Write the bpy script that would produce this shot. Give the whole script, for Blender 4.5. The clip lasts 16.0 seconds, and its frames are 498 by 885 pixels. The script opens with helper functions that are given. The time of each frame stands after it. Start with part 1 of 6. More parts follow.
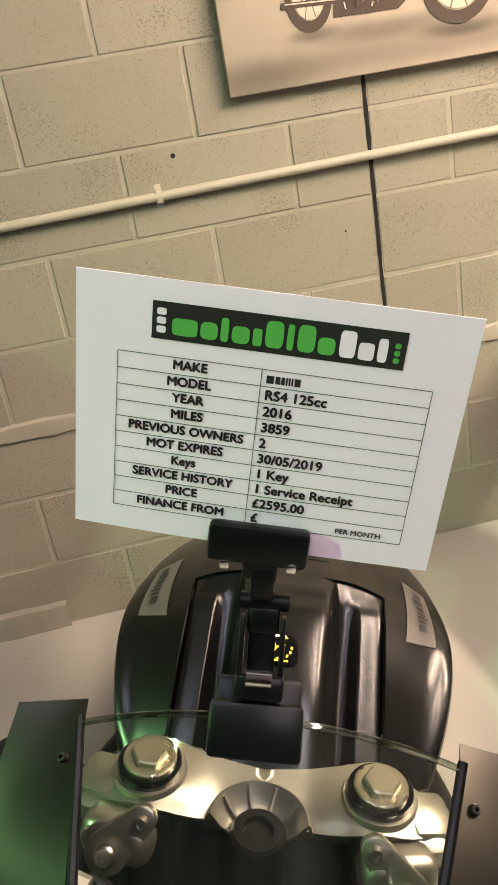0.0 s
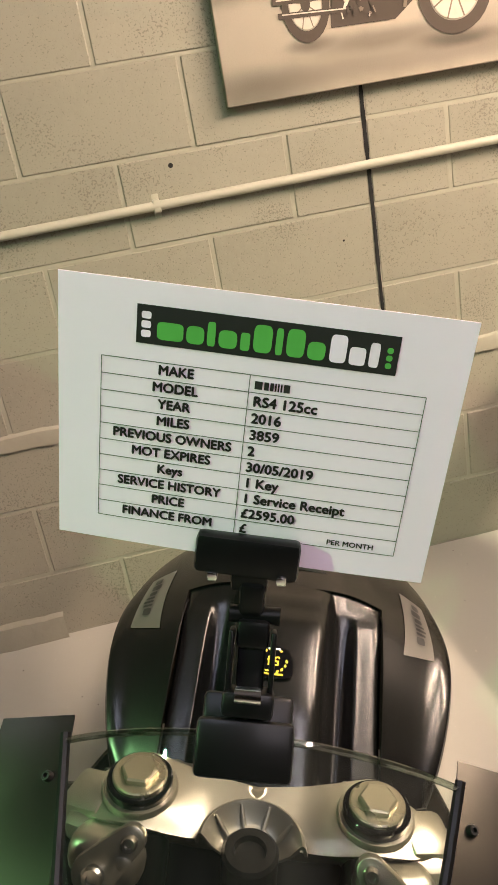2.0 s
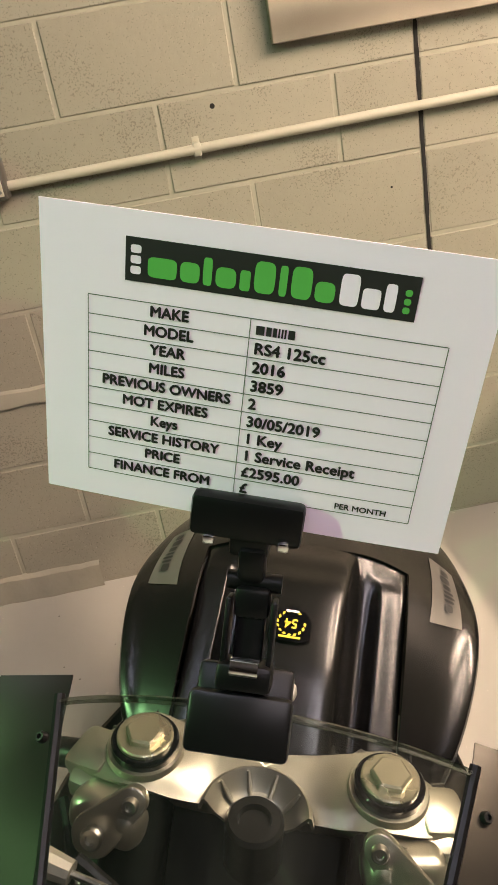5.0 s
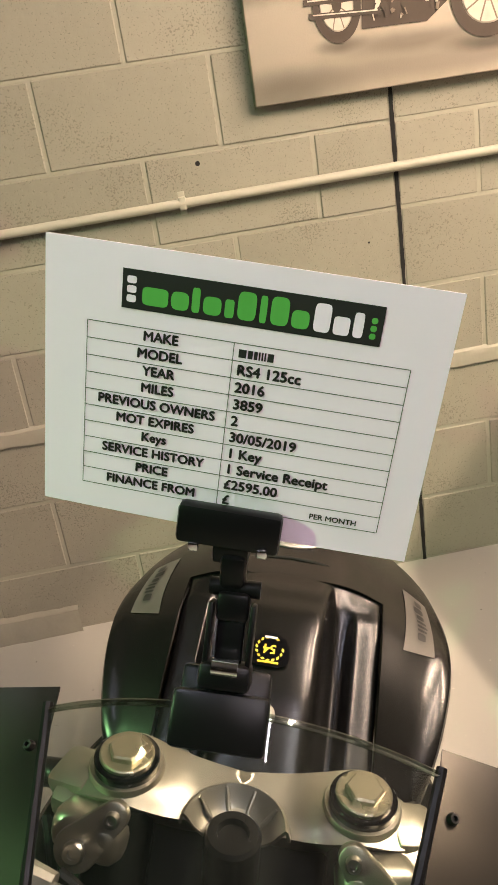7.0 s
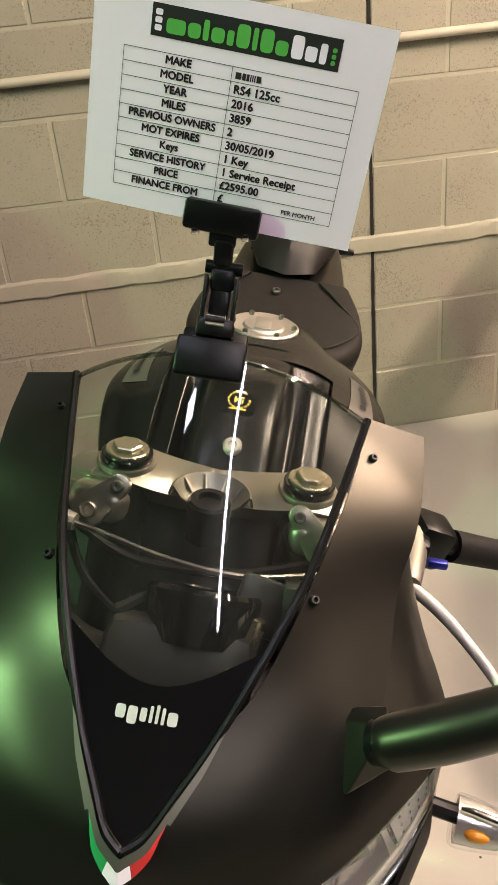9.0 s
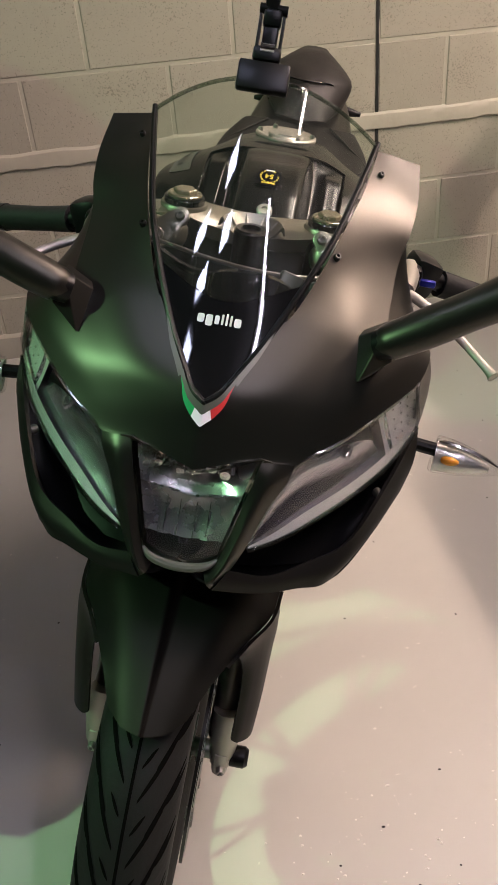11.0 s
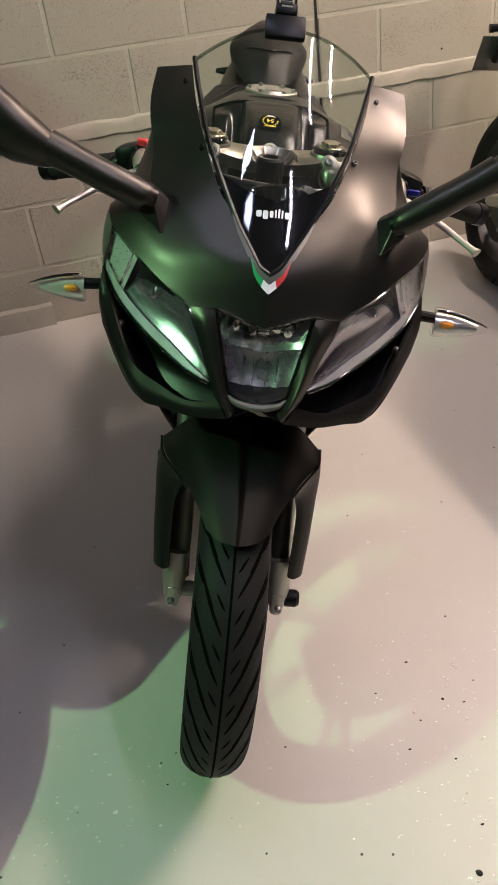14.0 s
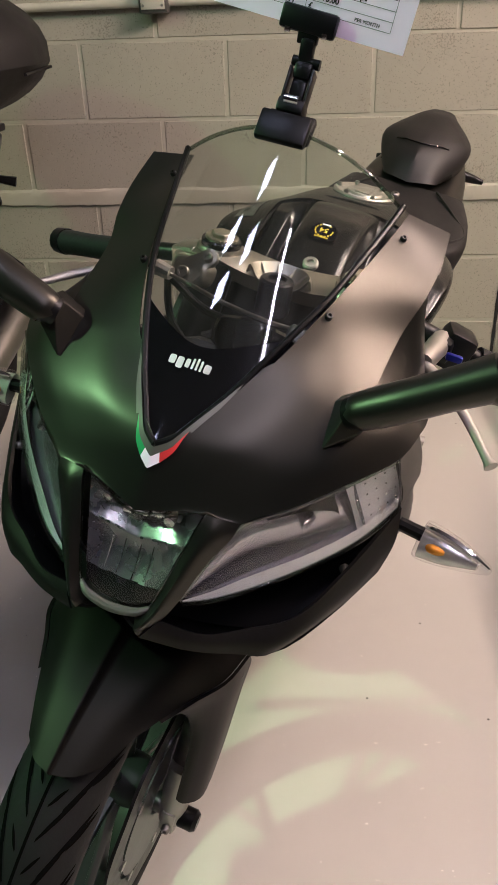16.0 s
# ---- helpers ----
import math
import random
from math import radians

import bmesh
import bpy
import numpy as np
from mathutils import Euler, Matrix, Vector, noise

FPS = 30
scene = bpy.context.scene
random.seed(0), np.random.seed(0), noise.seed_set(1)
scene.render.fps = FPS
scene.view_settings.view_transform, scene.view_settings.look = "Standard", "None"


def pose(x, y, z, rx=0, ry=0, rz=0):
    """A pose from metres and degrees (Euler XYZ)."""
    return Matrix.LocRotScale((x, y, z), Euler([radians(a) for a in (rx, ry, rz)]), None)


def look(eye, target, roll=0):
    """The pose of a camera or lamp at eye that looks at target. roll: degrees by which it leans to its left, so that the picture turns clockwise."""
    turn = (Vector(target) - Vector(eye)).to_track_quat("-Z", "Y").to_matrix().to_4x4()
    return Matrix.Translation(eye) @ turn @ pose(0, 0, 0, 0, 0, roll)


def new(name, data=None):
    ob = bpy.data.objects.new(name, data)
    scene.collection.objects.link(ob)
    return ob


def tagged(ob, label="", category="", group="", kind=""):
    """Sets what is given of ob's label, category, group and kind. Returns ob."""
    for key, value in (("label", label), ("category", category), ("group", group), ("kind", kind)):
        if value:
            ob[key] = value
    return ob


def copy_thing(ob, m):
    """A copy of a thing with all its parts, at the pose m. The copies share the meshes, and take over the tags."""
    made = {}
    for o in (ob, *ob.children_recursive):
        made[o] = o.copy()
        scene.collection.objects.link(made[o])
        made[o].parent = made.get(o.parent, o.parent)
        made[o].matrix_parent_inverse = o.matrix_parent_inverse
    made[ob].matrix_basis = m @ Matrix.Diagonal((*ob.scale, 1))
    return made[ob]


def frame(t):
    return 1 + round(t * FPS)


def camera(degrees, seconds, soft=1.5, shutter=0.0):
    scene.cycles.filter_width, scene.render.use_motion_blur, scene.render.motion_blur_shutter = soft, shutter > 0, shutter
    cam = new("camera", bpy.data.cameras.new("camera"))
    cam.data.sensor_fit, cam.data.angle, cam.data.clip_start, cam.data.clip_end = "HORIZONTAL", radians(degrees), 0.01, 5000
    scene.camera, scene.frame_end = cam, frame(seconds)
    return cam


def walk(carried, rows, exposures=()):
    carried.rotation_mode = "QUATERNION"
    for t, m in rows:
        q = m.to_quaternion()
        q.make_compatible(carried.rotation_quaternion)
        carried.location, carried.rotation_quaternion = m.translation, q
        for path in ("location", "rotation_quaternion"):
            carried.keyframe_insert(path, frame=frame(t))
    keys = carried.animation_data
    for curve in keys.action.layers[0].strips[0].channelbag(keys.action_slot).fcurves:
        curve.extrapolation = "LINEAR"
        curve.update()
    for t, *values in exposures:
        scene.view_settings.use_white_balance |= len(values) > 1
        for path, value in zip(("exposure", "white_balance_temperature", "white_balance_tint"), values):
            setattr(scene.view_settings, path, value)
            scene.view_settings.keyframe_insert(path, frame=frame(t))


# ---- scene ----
cam = camera(36.2, 16.0)
PATH = [
    (0, (0.205, 0.195, 1.375), (0.399, 2.03, 0.604), -10.2),
    (0.5, (0.206, 0.19, 1.375), (0.446, 2.03, 0.63), -9.6),
    (1, (0.207, 0.19, 1.375), (0.444, 2.041, 0.657), -9.3),
    (1.5, (0.21, 0.2, 1.373), (0.415, 2.049, 0.639), -10.1),
    (2, (0.212, 0.205, 1.368), (0.411, 2.05, 0.622), -10.2),
    (2.5, (0.216, 0.206, 1.369), (0.411, 2.053, 0.63), -10.6),
    (3, (0.221, 0.202, 1.373), (0.413, 2.055, 0.647), -10.8),
    (3.5, (0.224, 0.201, 1.372), (0.415, 2.054, 0.645), -10.3),
    (4, (0.233, 0.211, 1.364), (0.391, 2.06, 0.618), -9.9),
    (4.5, (0.234, 0.23, 1.357), (0.281, 2.063, 0.558), -10.3),
    (4.7, (0.236, 0.236, 1.354), (0.292, 2.051, 0.516), -10.6),
    (6.8, (0.23, 0.207, 1.341), (0.324, 2.065, 0.608), -9.4),
    (7, (0.23, 0.197, 1.347), (0.365, 2.057, 0.626), -9.1),
    (7.5, (0.221, 0.158, 1.352), (0.458, 1.986, 0.577), -8.9),
    (8, (0.201, 0.106, 1.342), (0.449, 1.916, 0.528), -7.2),
    (8.5, (0.187, 0.061, 1.31), (0.436, 1.841, 0.431), -6.1),
    (9, (0.177, -0.003, 1.275), (0.377, 1.753, 0.338), -6.0),
    (9.5, (0.17, -0.03, 1.23), (0.336, 1.678, 0.201), -5.4),
    (10, (0.154, -0.08, 1.205), (0.305, 1.611, 0.148), -5.7),
    (10.2, (0.14, -0.126, 1.194), (0.308, 1.57, 0.148), -4.8),
    (12.3, (-0.044, -0.462, 1.172), (0.271, 1.125, -0.004), -9.8),
    (12.5, (-0.064, -0.479, 1.177), (0.279, 1.11, 0.012), -10.5),
    (13, (-0.112, -0.525, 1.187), (0.251, 1.105, 0.087), -9.4),
    (13.5, (-0.124, -0.542, 1.185), (0.217, 1.087, 0.076), -9.3),
    (14, (-0.115, -0.525, 1.179), (0.212, 1.105, 0.067), -7.8),
    (14.5, (-0.076, -0.497, 1.168), (0.214, 1.176, 0.111), -8.1),
    (15, (0.012, -0.42, 1.166), (0.2, 1.3, 0.164), -5.4),
    (15.5, (0.134, -0.342, 1.161), (0.16, 1.411, 0.198), -1.4),
    (16, (0.239, -0.273, 1.159), (0.091, 1.474, 0.197), -1.8),
]
EXPOSURES = [(0.0, 0.98, 5950, 17), (8.5, 0.98, 6050, 17), (10.0, 0.73, 5600, 23), (12.3, 0.66, 5500, 24), (14.5, 0.66, 5450, 25), (16.0, 0.68, 5450, 26)]
walk(cam, [(t, look(eye, target, roll)) for t, eye, target, roll in PATH], EXPOSURES)

# the motorcycle's frame: x to its left-hand side, y to its tail, z up, leaning on its stand
BIKE = pose(-0.0605, 0.389, 0.0) @ pose(0, 0, 0, 0, 0, -16.5) @ pose(0, 0, 0, 0, 12.25, 0)
WALL_Y = 2.331

# ---- light ----
world = bpy.data.worlds.new("world")
scene.world = world
world.use_nodes = True
world.node_tree.nodes["Background"].inputs[0].default_value = (0.02, 0.02, 0.02, 1)
world.node_tree.nodes["Background"].inputs[1].default_value = 0.3


def spot_lamp(name, at, target, colour, watts, size, cone):
    data = bpy.data.lights.new(name, "AREA")
    data.shape, data.size, data.energy, data.color = "DISK", size, watts, colour
    data.spread = math.radians(cone)
    ob = new(name, data)
    ob.matrix_world = look(at, target)
    return ob


GREEN_AT = (-1.95, -0.08, 2.6)
spot_lamp("green_lamp", GREEN_AT, (0.1, 0.6, 0.3), (0.47, 1.0, 0.36), 8.0, 0.026, 92)

# ---- materials ----


def principled(name):
    m = bpy.data.materials.new(name)
    m.use_nodes = True
    return m, m.node_tree, m.node_tree.nodes["Principled BSDF"]


def surface(name, base, rough=0.5, metal=0.0, vary=0.25, scale=6.0, fine=90.0, bump=0.1, tint=None, rough_vary=0.12, spec=0.5, sheen=None):
    """A paint, plastic or metal with variation at two scales and a fine relief."""
    m, tree, bsdf = principled(name)
    nodes, links = tree.nodes, tree.links
    coords = nodes.new("ShaderNodeTexCoord")
    big, small = nodes.new("ShaderNodeTexNoise"), nodes.new("ShaderNodeTexNoise")
    big.inputs["Scale"].default_value, big.inputs["Detail"].default_value = scale, 5
    small.inputs["Scale"].default_value, small.inputs["Detail"].default_value = fine, 3
    ramp = nodes.new("ShaderNodeMix")
    ramp.data_type = "RGBA"
    other = tint or tuple(c * (1 - vary) for c in base)
    ramp.inputs["A"].default_value, ramp.inputs["B"].default_value = (*other, 1), (*base, 1)
    mixed = nodes.new("ShaderNodeMath")
    mixed.operation = "MULTIPLY_ADD"
    mixed.inputs[1].default_value, mixed.inputs[2].default_value = 0.35, 0.3
    total = nodes.new("ShaderNodeMath")
    total.use_clamp = True
    links.new(coords.outputs["Object"], big.inputs["Vector"])
    links.new(coords.outputs["Object"], small.inputs["Vector"])
    links.new(small.outputs["Fac"], mixed.inputs[0])
    links.new(big.outputs["Fac"], total.inputs[0])
    links.new(mixed.outputs[0], total.inputs[1])
    links.new(total.outputs[0], ramp.inputs["Factor"])
    links.new(ramp.outputs["Result"], bsdf.inputs["Base Color"])
    spread = nodes.new("ShaderNodeMapRange")
    spread.inputs["To Min"].default_value, spread.inputs["To Max"].default_value = rough - rough_vary, rough + rough_vary
    links.new(big.outputs["Fac"], spread.inputs["Value"])
    links.new(spread.outputs["Result"], bsdf.inputs["Roughness"])
    if bump:
        relief = nodes.new("ShaderNodeBump")
        relief.inputs["Strength"].default_value, relief.inputs["Distance"].default_value = bump, 0.002
        links.new(small.outputs["Fac"], relief.inputs["Height"])
        links.new(relief.outputs["Normal"], bsdf.inputs["Normal"])
    bsdf.inputs["Metallic"].default_value = metal
    bsdf.inputs["Specular IOR Level"].default_value = spec
    if sheen:
        bsdf.inputs["Specular Tint"].default_value = (*sheen, 1)
    return m


def glass(name, colour=(1, 1, 1), rough=0.0, ior=1.45, dust=0.0):
    """Clear plastic: mostly see-through, with a true mirror gloss."""
    m = bpy.data.materials.new(name)
    m.use_nodes = True
    nodes, links = m.node_tree.nodes, m.node_tree.links
    nodes.clear()
    out = nodes.new("ShaderNodeOutputMaterial")
    clear, gloss, mix, facing, curve, share = (nodes.new("ShaderNode" + k) for k in ("BsdfTransparent", "BsdfGlossy", "MixShader", "LayerWeight", "Math", "Math"))
    clear.inputs["Color"].default_value = (*colour, 1)
    gloss.inputs["Roughness"].default_value = rough
    facing.inputs["Blend"].default_value = 0.5
    curve.operation, share.operation = "POWER", "MULTIPLY_ADD"
    curve.inputs[1].default_value = 5.0
    f0 = ((ior - 1) / (ior + 1)) ** 2
    share.inputs[1].default_value, share.inputs[2].default_value = 0.85, f0
    links.new(facing.outputs["Facing"], curve.inputs[0])
    links.new(curve.outputs[0], share.inputs[0])
    links.new(share.outputs[0], mix.inputs[0])
    links.new(clear.outputs[0], mix.inputs[1])
    links.new(gloss.outputs[0], mix.inputs[2])
    links.new(mix.outputs[0], out.inputs[0])
    if dust:
        # a thin film of dust, wiped into streaks
        coords, stretch, smear, film, powder, over = (nodes.new("ShaderNode" + k) for k in ("TexCoord", "Mapping", "TexNoise", "MapRange", "BsdfDiffuse", "MixShader"))
        stretch.inputs["Scale"].default_value = (60, 7, 7)
        smear.inputs["Scale"].default_value, smear.inputs["Detail"].default_value = 1.0, 6
        film.inputs["From Min"].default_value, film.inputs["From Max"].default_value = 0.3, 0.75
        film.inputs["To Min"].default_value, film.inputs["To Max"].default_value = 0.3 * dust, 2.0 * dust
        powder.inputs["Color"].default_value = (0.78, 0.77, 0.72, 1)
        links.new(coords.outputs["Object"], stretch.inputs["Vector"])
        links.new(stretch.outputs[0], smear.inputs["Vector"])
        links.new(smear.outputs["Fac"], film.inputs["Value"])
        links.new(film.outputs["Result"], over.inputs[0])
        links.new(mix.outputs[0], over.inputs[1])
        links.new(powder.outputs[0], over.inputs[2])
        links.new(over.outputs[0], out.inputs[0])
    return m


def glow(name, colour, strength):
    m, tree, bsdf = principled(name)
    bsdf.inputs["Base Color"].default_value = (0.8, 0.8, 0.8, 1)
    bsdf.inputs["Emission Color"].default_value = (*colour, 1)
    bsdf.inputs["Emission Strength"].default_value = strength
    return m


def block_paint():
    """Cream masonry paint over porous blocks: pits, dirt and a slight drift of tone from block to block."""
    m = surface("block_paint", (0.362, 0.342, 0.272), 0.62, vary=0.3, scale=4.0, fine=60, bump=0.5)
    nodes, links = m.node_tree.nodes, m.node_tree.links
    bsdf = nodes["Principled BSDF"]
    old = bsdf.inputs["Base Color"].links[0].from_socket
    coords = nodes.new("ShaderNodeTexCoord")
    info = nodes.new("ShaderNodeObjectInfo")
    pits, patch = nodes.new("ShaderNodeTexNoise"), nodes.new("ShaderNodeTexNoise")
    pits.inputs["Scale"].default_value, pits.inputs["Detail"].default_value, pits.inputs["Roughness"].default_value = 185, 3, 0.6
    patch.inputs["Scale"].default_value, patch.inputs["Detail"].default_value = 5.0, 3
    geometry = nodes.new("ShaderNodeNewGeometry")
    links.new(geometry.outputs["Position"], pits.inputs["Vector"])
    links.new(geometry.outputs["Position"], patch.inputs["Vector"])
    where = nodes.new("ShaderNodeMapRange")
    where.inputs["From Min"].default_value, where.inputs["From Max"].default_value = 0.5, 0.68
    where.inputs["To Min"].default_value, where.inputs["To Max"].default_value = 0.37, 0.46
    links.new(patch.outputs["Fac"], where.inputs["Value"])
    hole = nodes.new("ShaderNodeMath")
    hole.operation = "LESS_THAN"
    links.new(pits.outputs["Fac"], hole.inputs[0])
    links.new(where.outputs["Result"], hole.inputs[1])
    dark = nodes.new("ShaderNodeMix")
    dark.data_type = "RGBA"
    dark.inputs["B"].default_value = (0.2, 0.18, 0.14, 1)
    tone = nodes.new("ShaderNodeMix")
    tone.data_type, tone.blend_type = "RGBA", "MULTIPLY"
    drift = nodes.new("ShaderNodeMapRange")
    drift.inputs["To Min"].default_value, drift.inputs["To Max"].default_value = 0.9, 1.0
    links.new(info.outputs["Random"], drift.inputs["Value"])
    tone.inputs["Factor"].default_value = 1.0
    links.new(old, tone.inputs["A"])
    links.new(drift.outputs["Result"], tone.inputs["B"])
    links.new(tone.outputs["Result"], dark.inputs["A"])
    soft = nodes.new("ShaderNodeMath")
    soft.operation = "MULTIPLY"
    soft.inputs[1].default_value = 0.72
    links.new(hole.outputs[0], soft.inputs[0])
    links.new(soft.outputs[0], dark.inputs["Factor"])
    links.new(dark.outputs["Result"], bsdf.inputs["Base Color"])
    relief = [n for n in nodes if n.bl_idname == "ShaderNodeBump"][0]
    deep = nodes.new("ShaderNodeBump")
    deep.inputs["Strength"].default_value, deep.inputs["Distance"].default_value = 0.6, 0.004
    deep.invert = True
    links.new(hole.outputs[0], deep.inputs["Height"])
    links.new(relief.outputs["Normal"], deep.inputs["Normal"])
    links.new(deep.outputs["Normal"], bsdf.inputs["Normal"])
    return m


def floor_paint():
    """Worn light floor paint on concrete, with chips, scuffs and damp-looking drifts of gloss."""
    m = surface("floor_paint", (0.5, 0.487, 0.434), 0.42, vary=0.14, scale=1.6, fine=25, bump=0.06, rough_vary=0.16)
    nodes, links = m.node_tree.nodes, m.node_tree.links
    bsdf = nodes["Principled BSDF"]
    old = bsdf.inputs["Base Color"].links[0].from_socket
    geometry = nodes.new("ShaderNodeNewGeometry")
    chips = nodes.new("ShaderNodeTexNoise")
    chips.inputs["Scale"].default_value, chips.inputs["Detail"].default_value, chips.inputs["Roughness"].default_value = 55, 4, 0.7
    links.new(geometry.outputs["Position"], chips.inputs["Vector"])
    edge = nodes.new("ShaderNodeMath")
    edge.operation = "GREATER_THAN"
    edge.inputs[1].default_value = 0.69
    links.new(chips.outputs["Fac"], edge.inputs[0])
    mix = nodes.new("ShaderNodeMix")
    mix.data_type = "RGBA"
    mix.inputs["B"].default_value = (0.72, 0.69, 0.6, 1)
    links.new(old, mix.inputs["A"])
    links.new(edge.outputs[0], mix.inputs["Factor"])
    specks = nodes.new("ShaderNodeTexVoronoi")
    specks.inputs["Scale"].default_value = 22
    links.new(geometry.outputs["Position"], specks.inputs["Vector"])
    near, chosen = nodes.new("ShaderNodeMath"), nodes.new("ShaderNodeMath")
    near.operation, chosen.operation = "LESS_THAN", "GREATER_THAN"
    near.inputs[1].default_value, chosen.inputs[1].default_value = 0.055, 0.75
    parted = nodes.new("ShaderNodeSeparateColor")
    links.new(specks.outputs["Distance"], near.inputs[0])
    links.new(specks.outputs["Color"], parted.inputs[0])
    links.new(parted.outputs[0], chosen.inputs[0])
    both = nodes.new("ShaderNodeMath")
    both.operation = "MULTIPLY"
    links.new(near.outputs[0], both.inputs[0])
    links.new(chosen.outputs[0], both.inputs[1])
    dirt = nodes.new("ShaderNodeMix")
    dirt.data_type = "RGBA"
    dirt.inputs["B"].default_value = (0.07, 0.06, 0.05, 1)
    links.new(mix.outputs["Result"], dirt.inputs["A"])
    links.new(both.outputs[0], dirt.inputs["Factor"])
    links.new(dirt.outputs["Result"], bsdf.inputs["Base Color"])
    relief = [n for n in nodes if n.bl_idname == "ShaderNodeBump"][0]
    flake = nodes.new("ShaderNodeBump")
    flake.inputs["Strength"].default_value, flake.inputs["Distance"].default_value = 0.7, 0.003
    links.new(edge.outputs[0], flake.inputs["Height"])
    links.new(relief.outputs["Normal"], flake.inputs["Normal"])
    links.new(flake.outputs["Normal"], bsdf.inputs["Normal"])
    return m


BLOCK, FLOOR = block_paint(), floor_paint()
MORTAR = surface("painted_mortar", (0.39, 0.37, 0.295), 0.6, vary=0.25, scale=14, fine=70, bump=0.4)
GAP = surface("dark_joint", (0.012, 0.011, 0.01), 0.9, vary=0.4)
CEILING = surface("ceiling_paint", (0.06, 0.058, 0.056), 0.8, vary=0.15)
SATIN = surface("satin_black_paint", (0.0055, 0.0058, 0.0055), 0.35, vary=0.2, scale=9, fine=300, bump=0.015, rough_vary=0.03, spec=0.5, sheen=(1.0, 0.92, 0.77))
TANK_PAINT = surface("semi_matt_black_paint", (0.0055, 0.0057, 0.0055), 0.25, vary=0.2, scale=9, fine=300, bump=0.015, rough_vary=0.03, spec=0.4)
PLASTIC = surface("black_plastic", (0.004, 0.004, 0.0044), 0.34, vary=0.3, scale=30, fine=500, bump=0.0, spec=0.22)
GLOSS = surface("gloss_black", (0.004, 0.004, 0.005), 0.04, vary=0.2, bump=0, rough_vary=0.02)
FLAKE = surface("paint_flake", (0.8, 0.78, 0.7), 0.3, vary=0.2, spec=0.6)
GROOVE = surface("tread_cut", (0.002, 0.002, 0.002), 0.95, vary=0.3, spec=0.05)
RUBBER = surface("tyre_rubber", (0.0082, 0.0081, 0.008), 0.66, vary=0.35, scale=14, fine=160, bump=0.25, spec=0.25)
ALU = surface("cast_aluminium", (0.43, 0.41, 0.37), 0.47, 0.9, vary=0.2, scale=20, fine=320, bump=0.03)
CAST = surface("cast_yoke_alloy", (0.38, 0.362, 0.31), 0.36, 0.92, vary=0.22, scale=24, fine=420, bump=0.04)
CHROME = surface("chrome", (0.82, 0.82, 0.82), 0.08, 1.0, vary=0.06, bump=0, rough_vary=0.03)
BLACK_BOLT = surface("blackened_screw", (0.02, 0.02, 0.02), 0.4, 0.6, vary=0.3, scale=60)
STEEL = surface("bolt_steel", (0.3, 0.29, 0.27), 0.35, 1.0, vary=0.3, scale=60)
GOLD = surface("champagne_anodised", (0.37, 0.335, 0.25), 0.28, 0.85, vary=0.12, scale=30)
TRIM = surface("grained_black_plastic", (0.022, 0.022, 0.02), 0.5, vary=0.35, scale=18, fine=200, bump=0.06, spec=0.35)
MATT = surface("matt_black_plastic", (0.006, 0.006, 0.006), 0.47, vary=0.3, scale=14, fine=260, bump=0.02, rough_vary=0.05, spec=0.17, sheen=(1.0, 0.92, 0.77))
RIM = surface("grey_wheel_paint", (0.05, 0.05, 0.05), 0.35, 0.3, vary=0.2)
SCREEN = glass("clear_screen", (0.92, 0.95, 0.92), 0.0, 1.55, 0.0045)
ACRYLIC_EDGE = glass("acrylic_edge", (0.62, 0.68, 0.62), 0.08, 2.4)
LENS = glass("clear_lens", (0.97, 0.97, 0.97), 0.02, 1.45)
REFLECTOR = surface("lamp_reflector", (0.49, 0.465, 0.52), 0.2, 0.95, vary=0.12, scale=40, fine=60, bump=0)
DIM_REFLECTOR = surface("deep_lamp_reflector", (0.44, 0.44, 0.46), 0.27, 0.9, vary=0.15, scale=60, fine=60, bump=0.02)
LIGHT_GUIDE = surface("frosted_lamp_plastic", (0.56, 0.56, 0.57), 0.4, 0.3, vary=0.4, scale=35, fine=90, bump=0.08)
FROSTED = surface("silvered_plastic", (0.62, 0.6, 0.56), 0.22, 0.5, vary=0.4, scale=60, fine=140, bump=0.15)
WHITE = surface("white_card", (1.0, 0.83, 1.0), 0.38, vary=0.03, bump=0.02)
INK = surface("printed_black", (0.015, 0.015, 0.015), 0.5, vary=0.1, bump=0)
GREY_INK = surface("printed_grey", (0.13, 0.13, 0.13), 0.5, vary=0.1, bump=0)
GREEN = surface("printed_green", (0.1, 0.42, 0.07), 0.5, vary=0.1, bump=0)
RED = surface("printed_red", (0.55, 0.03, 0.03), 0.4, vary=0.1, bump=0)
FLAG_GREEN = surface("flag_green", (0.02, 0.3, 0.09), 0.4, vary=0.1, bump=0)
SILVER = surface("silver_sticker", (0.1, 0.096, 0.086), 0.42, 0.3, vary=0.1, bump=0)
YELLOW = surface("printed_yellow", (0.75, 0.52, 0.03), 0.4, vary=0.1, bump=0)
AMBER = surface("amber_bulb", (0.8, 0.33, 0.03), 0.2, vary=0.15, bump=0)
BLUE = surface("anodised_blue", (0.014, 0.02, 0.24), 0.3, 0.6, vary=0.2)
SEAT = surface("seat_vinyl", (0.009, 0.0085, 0.008), 0.5, vary=0.25, scale=20, fine=900, bump=0.12, spec=0.3)
PIPE = surface("painted_conduit", (0.5, 0.475, 0.39), 0.45, vary=0.12, scale=12)

# ---- mesh helpers ----


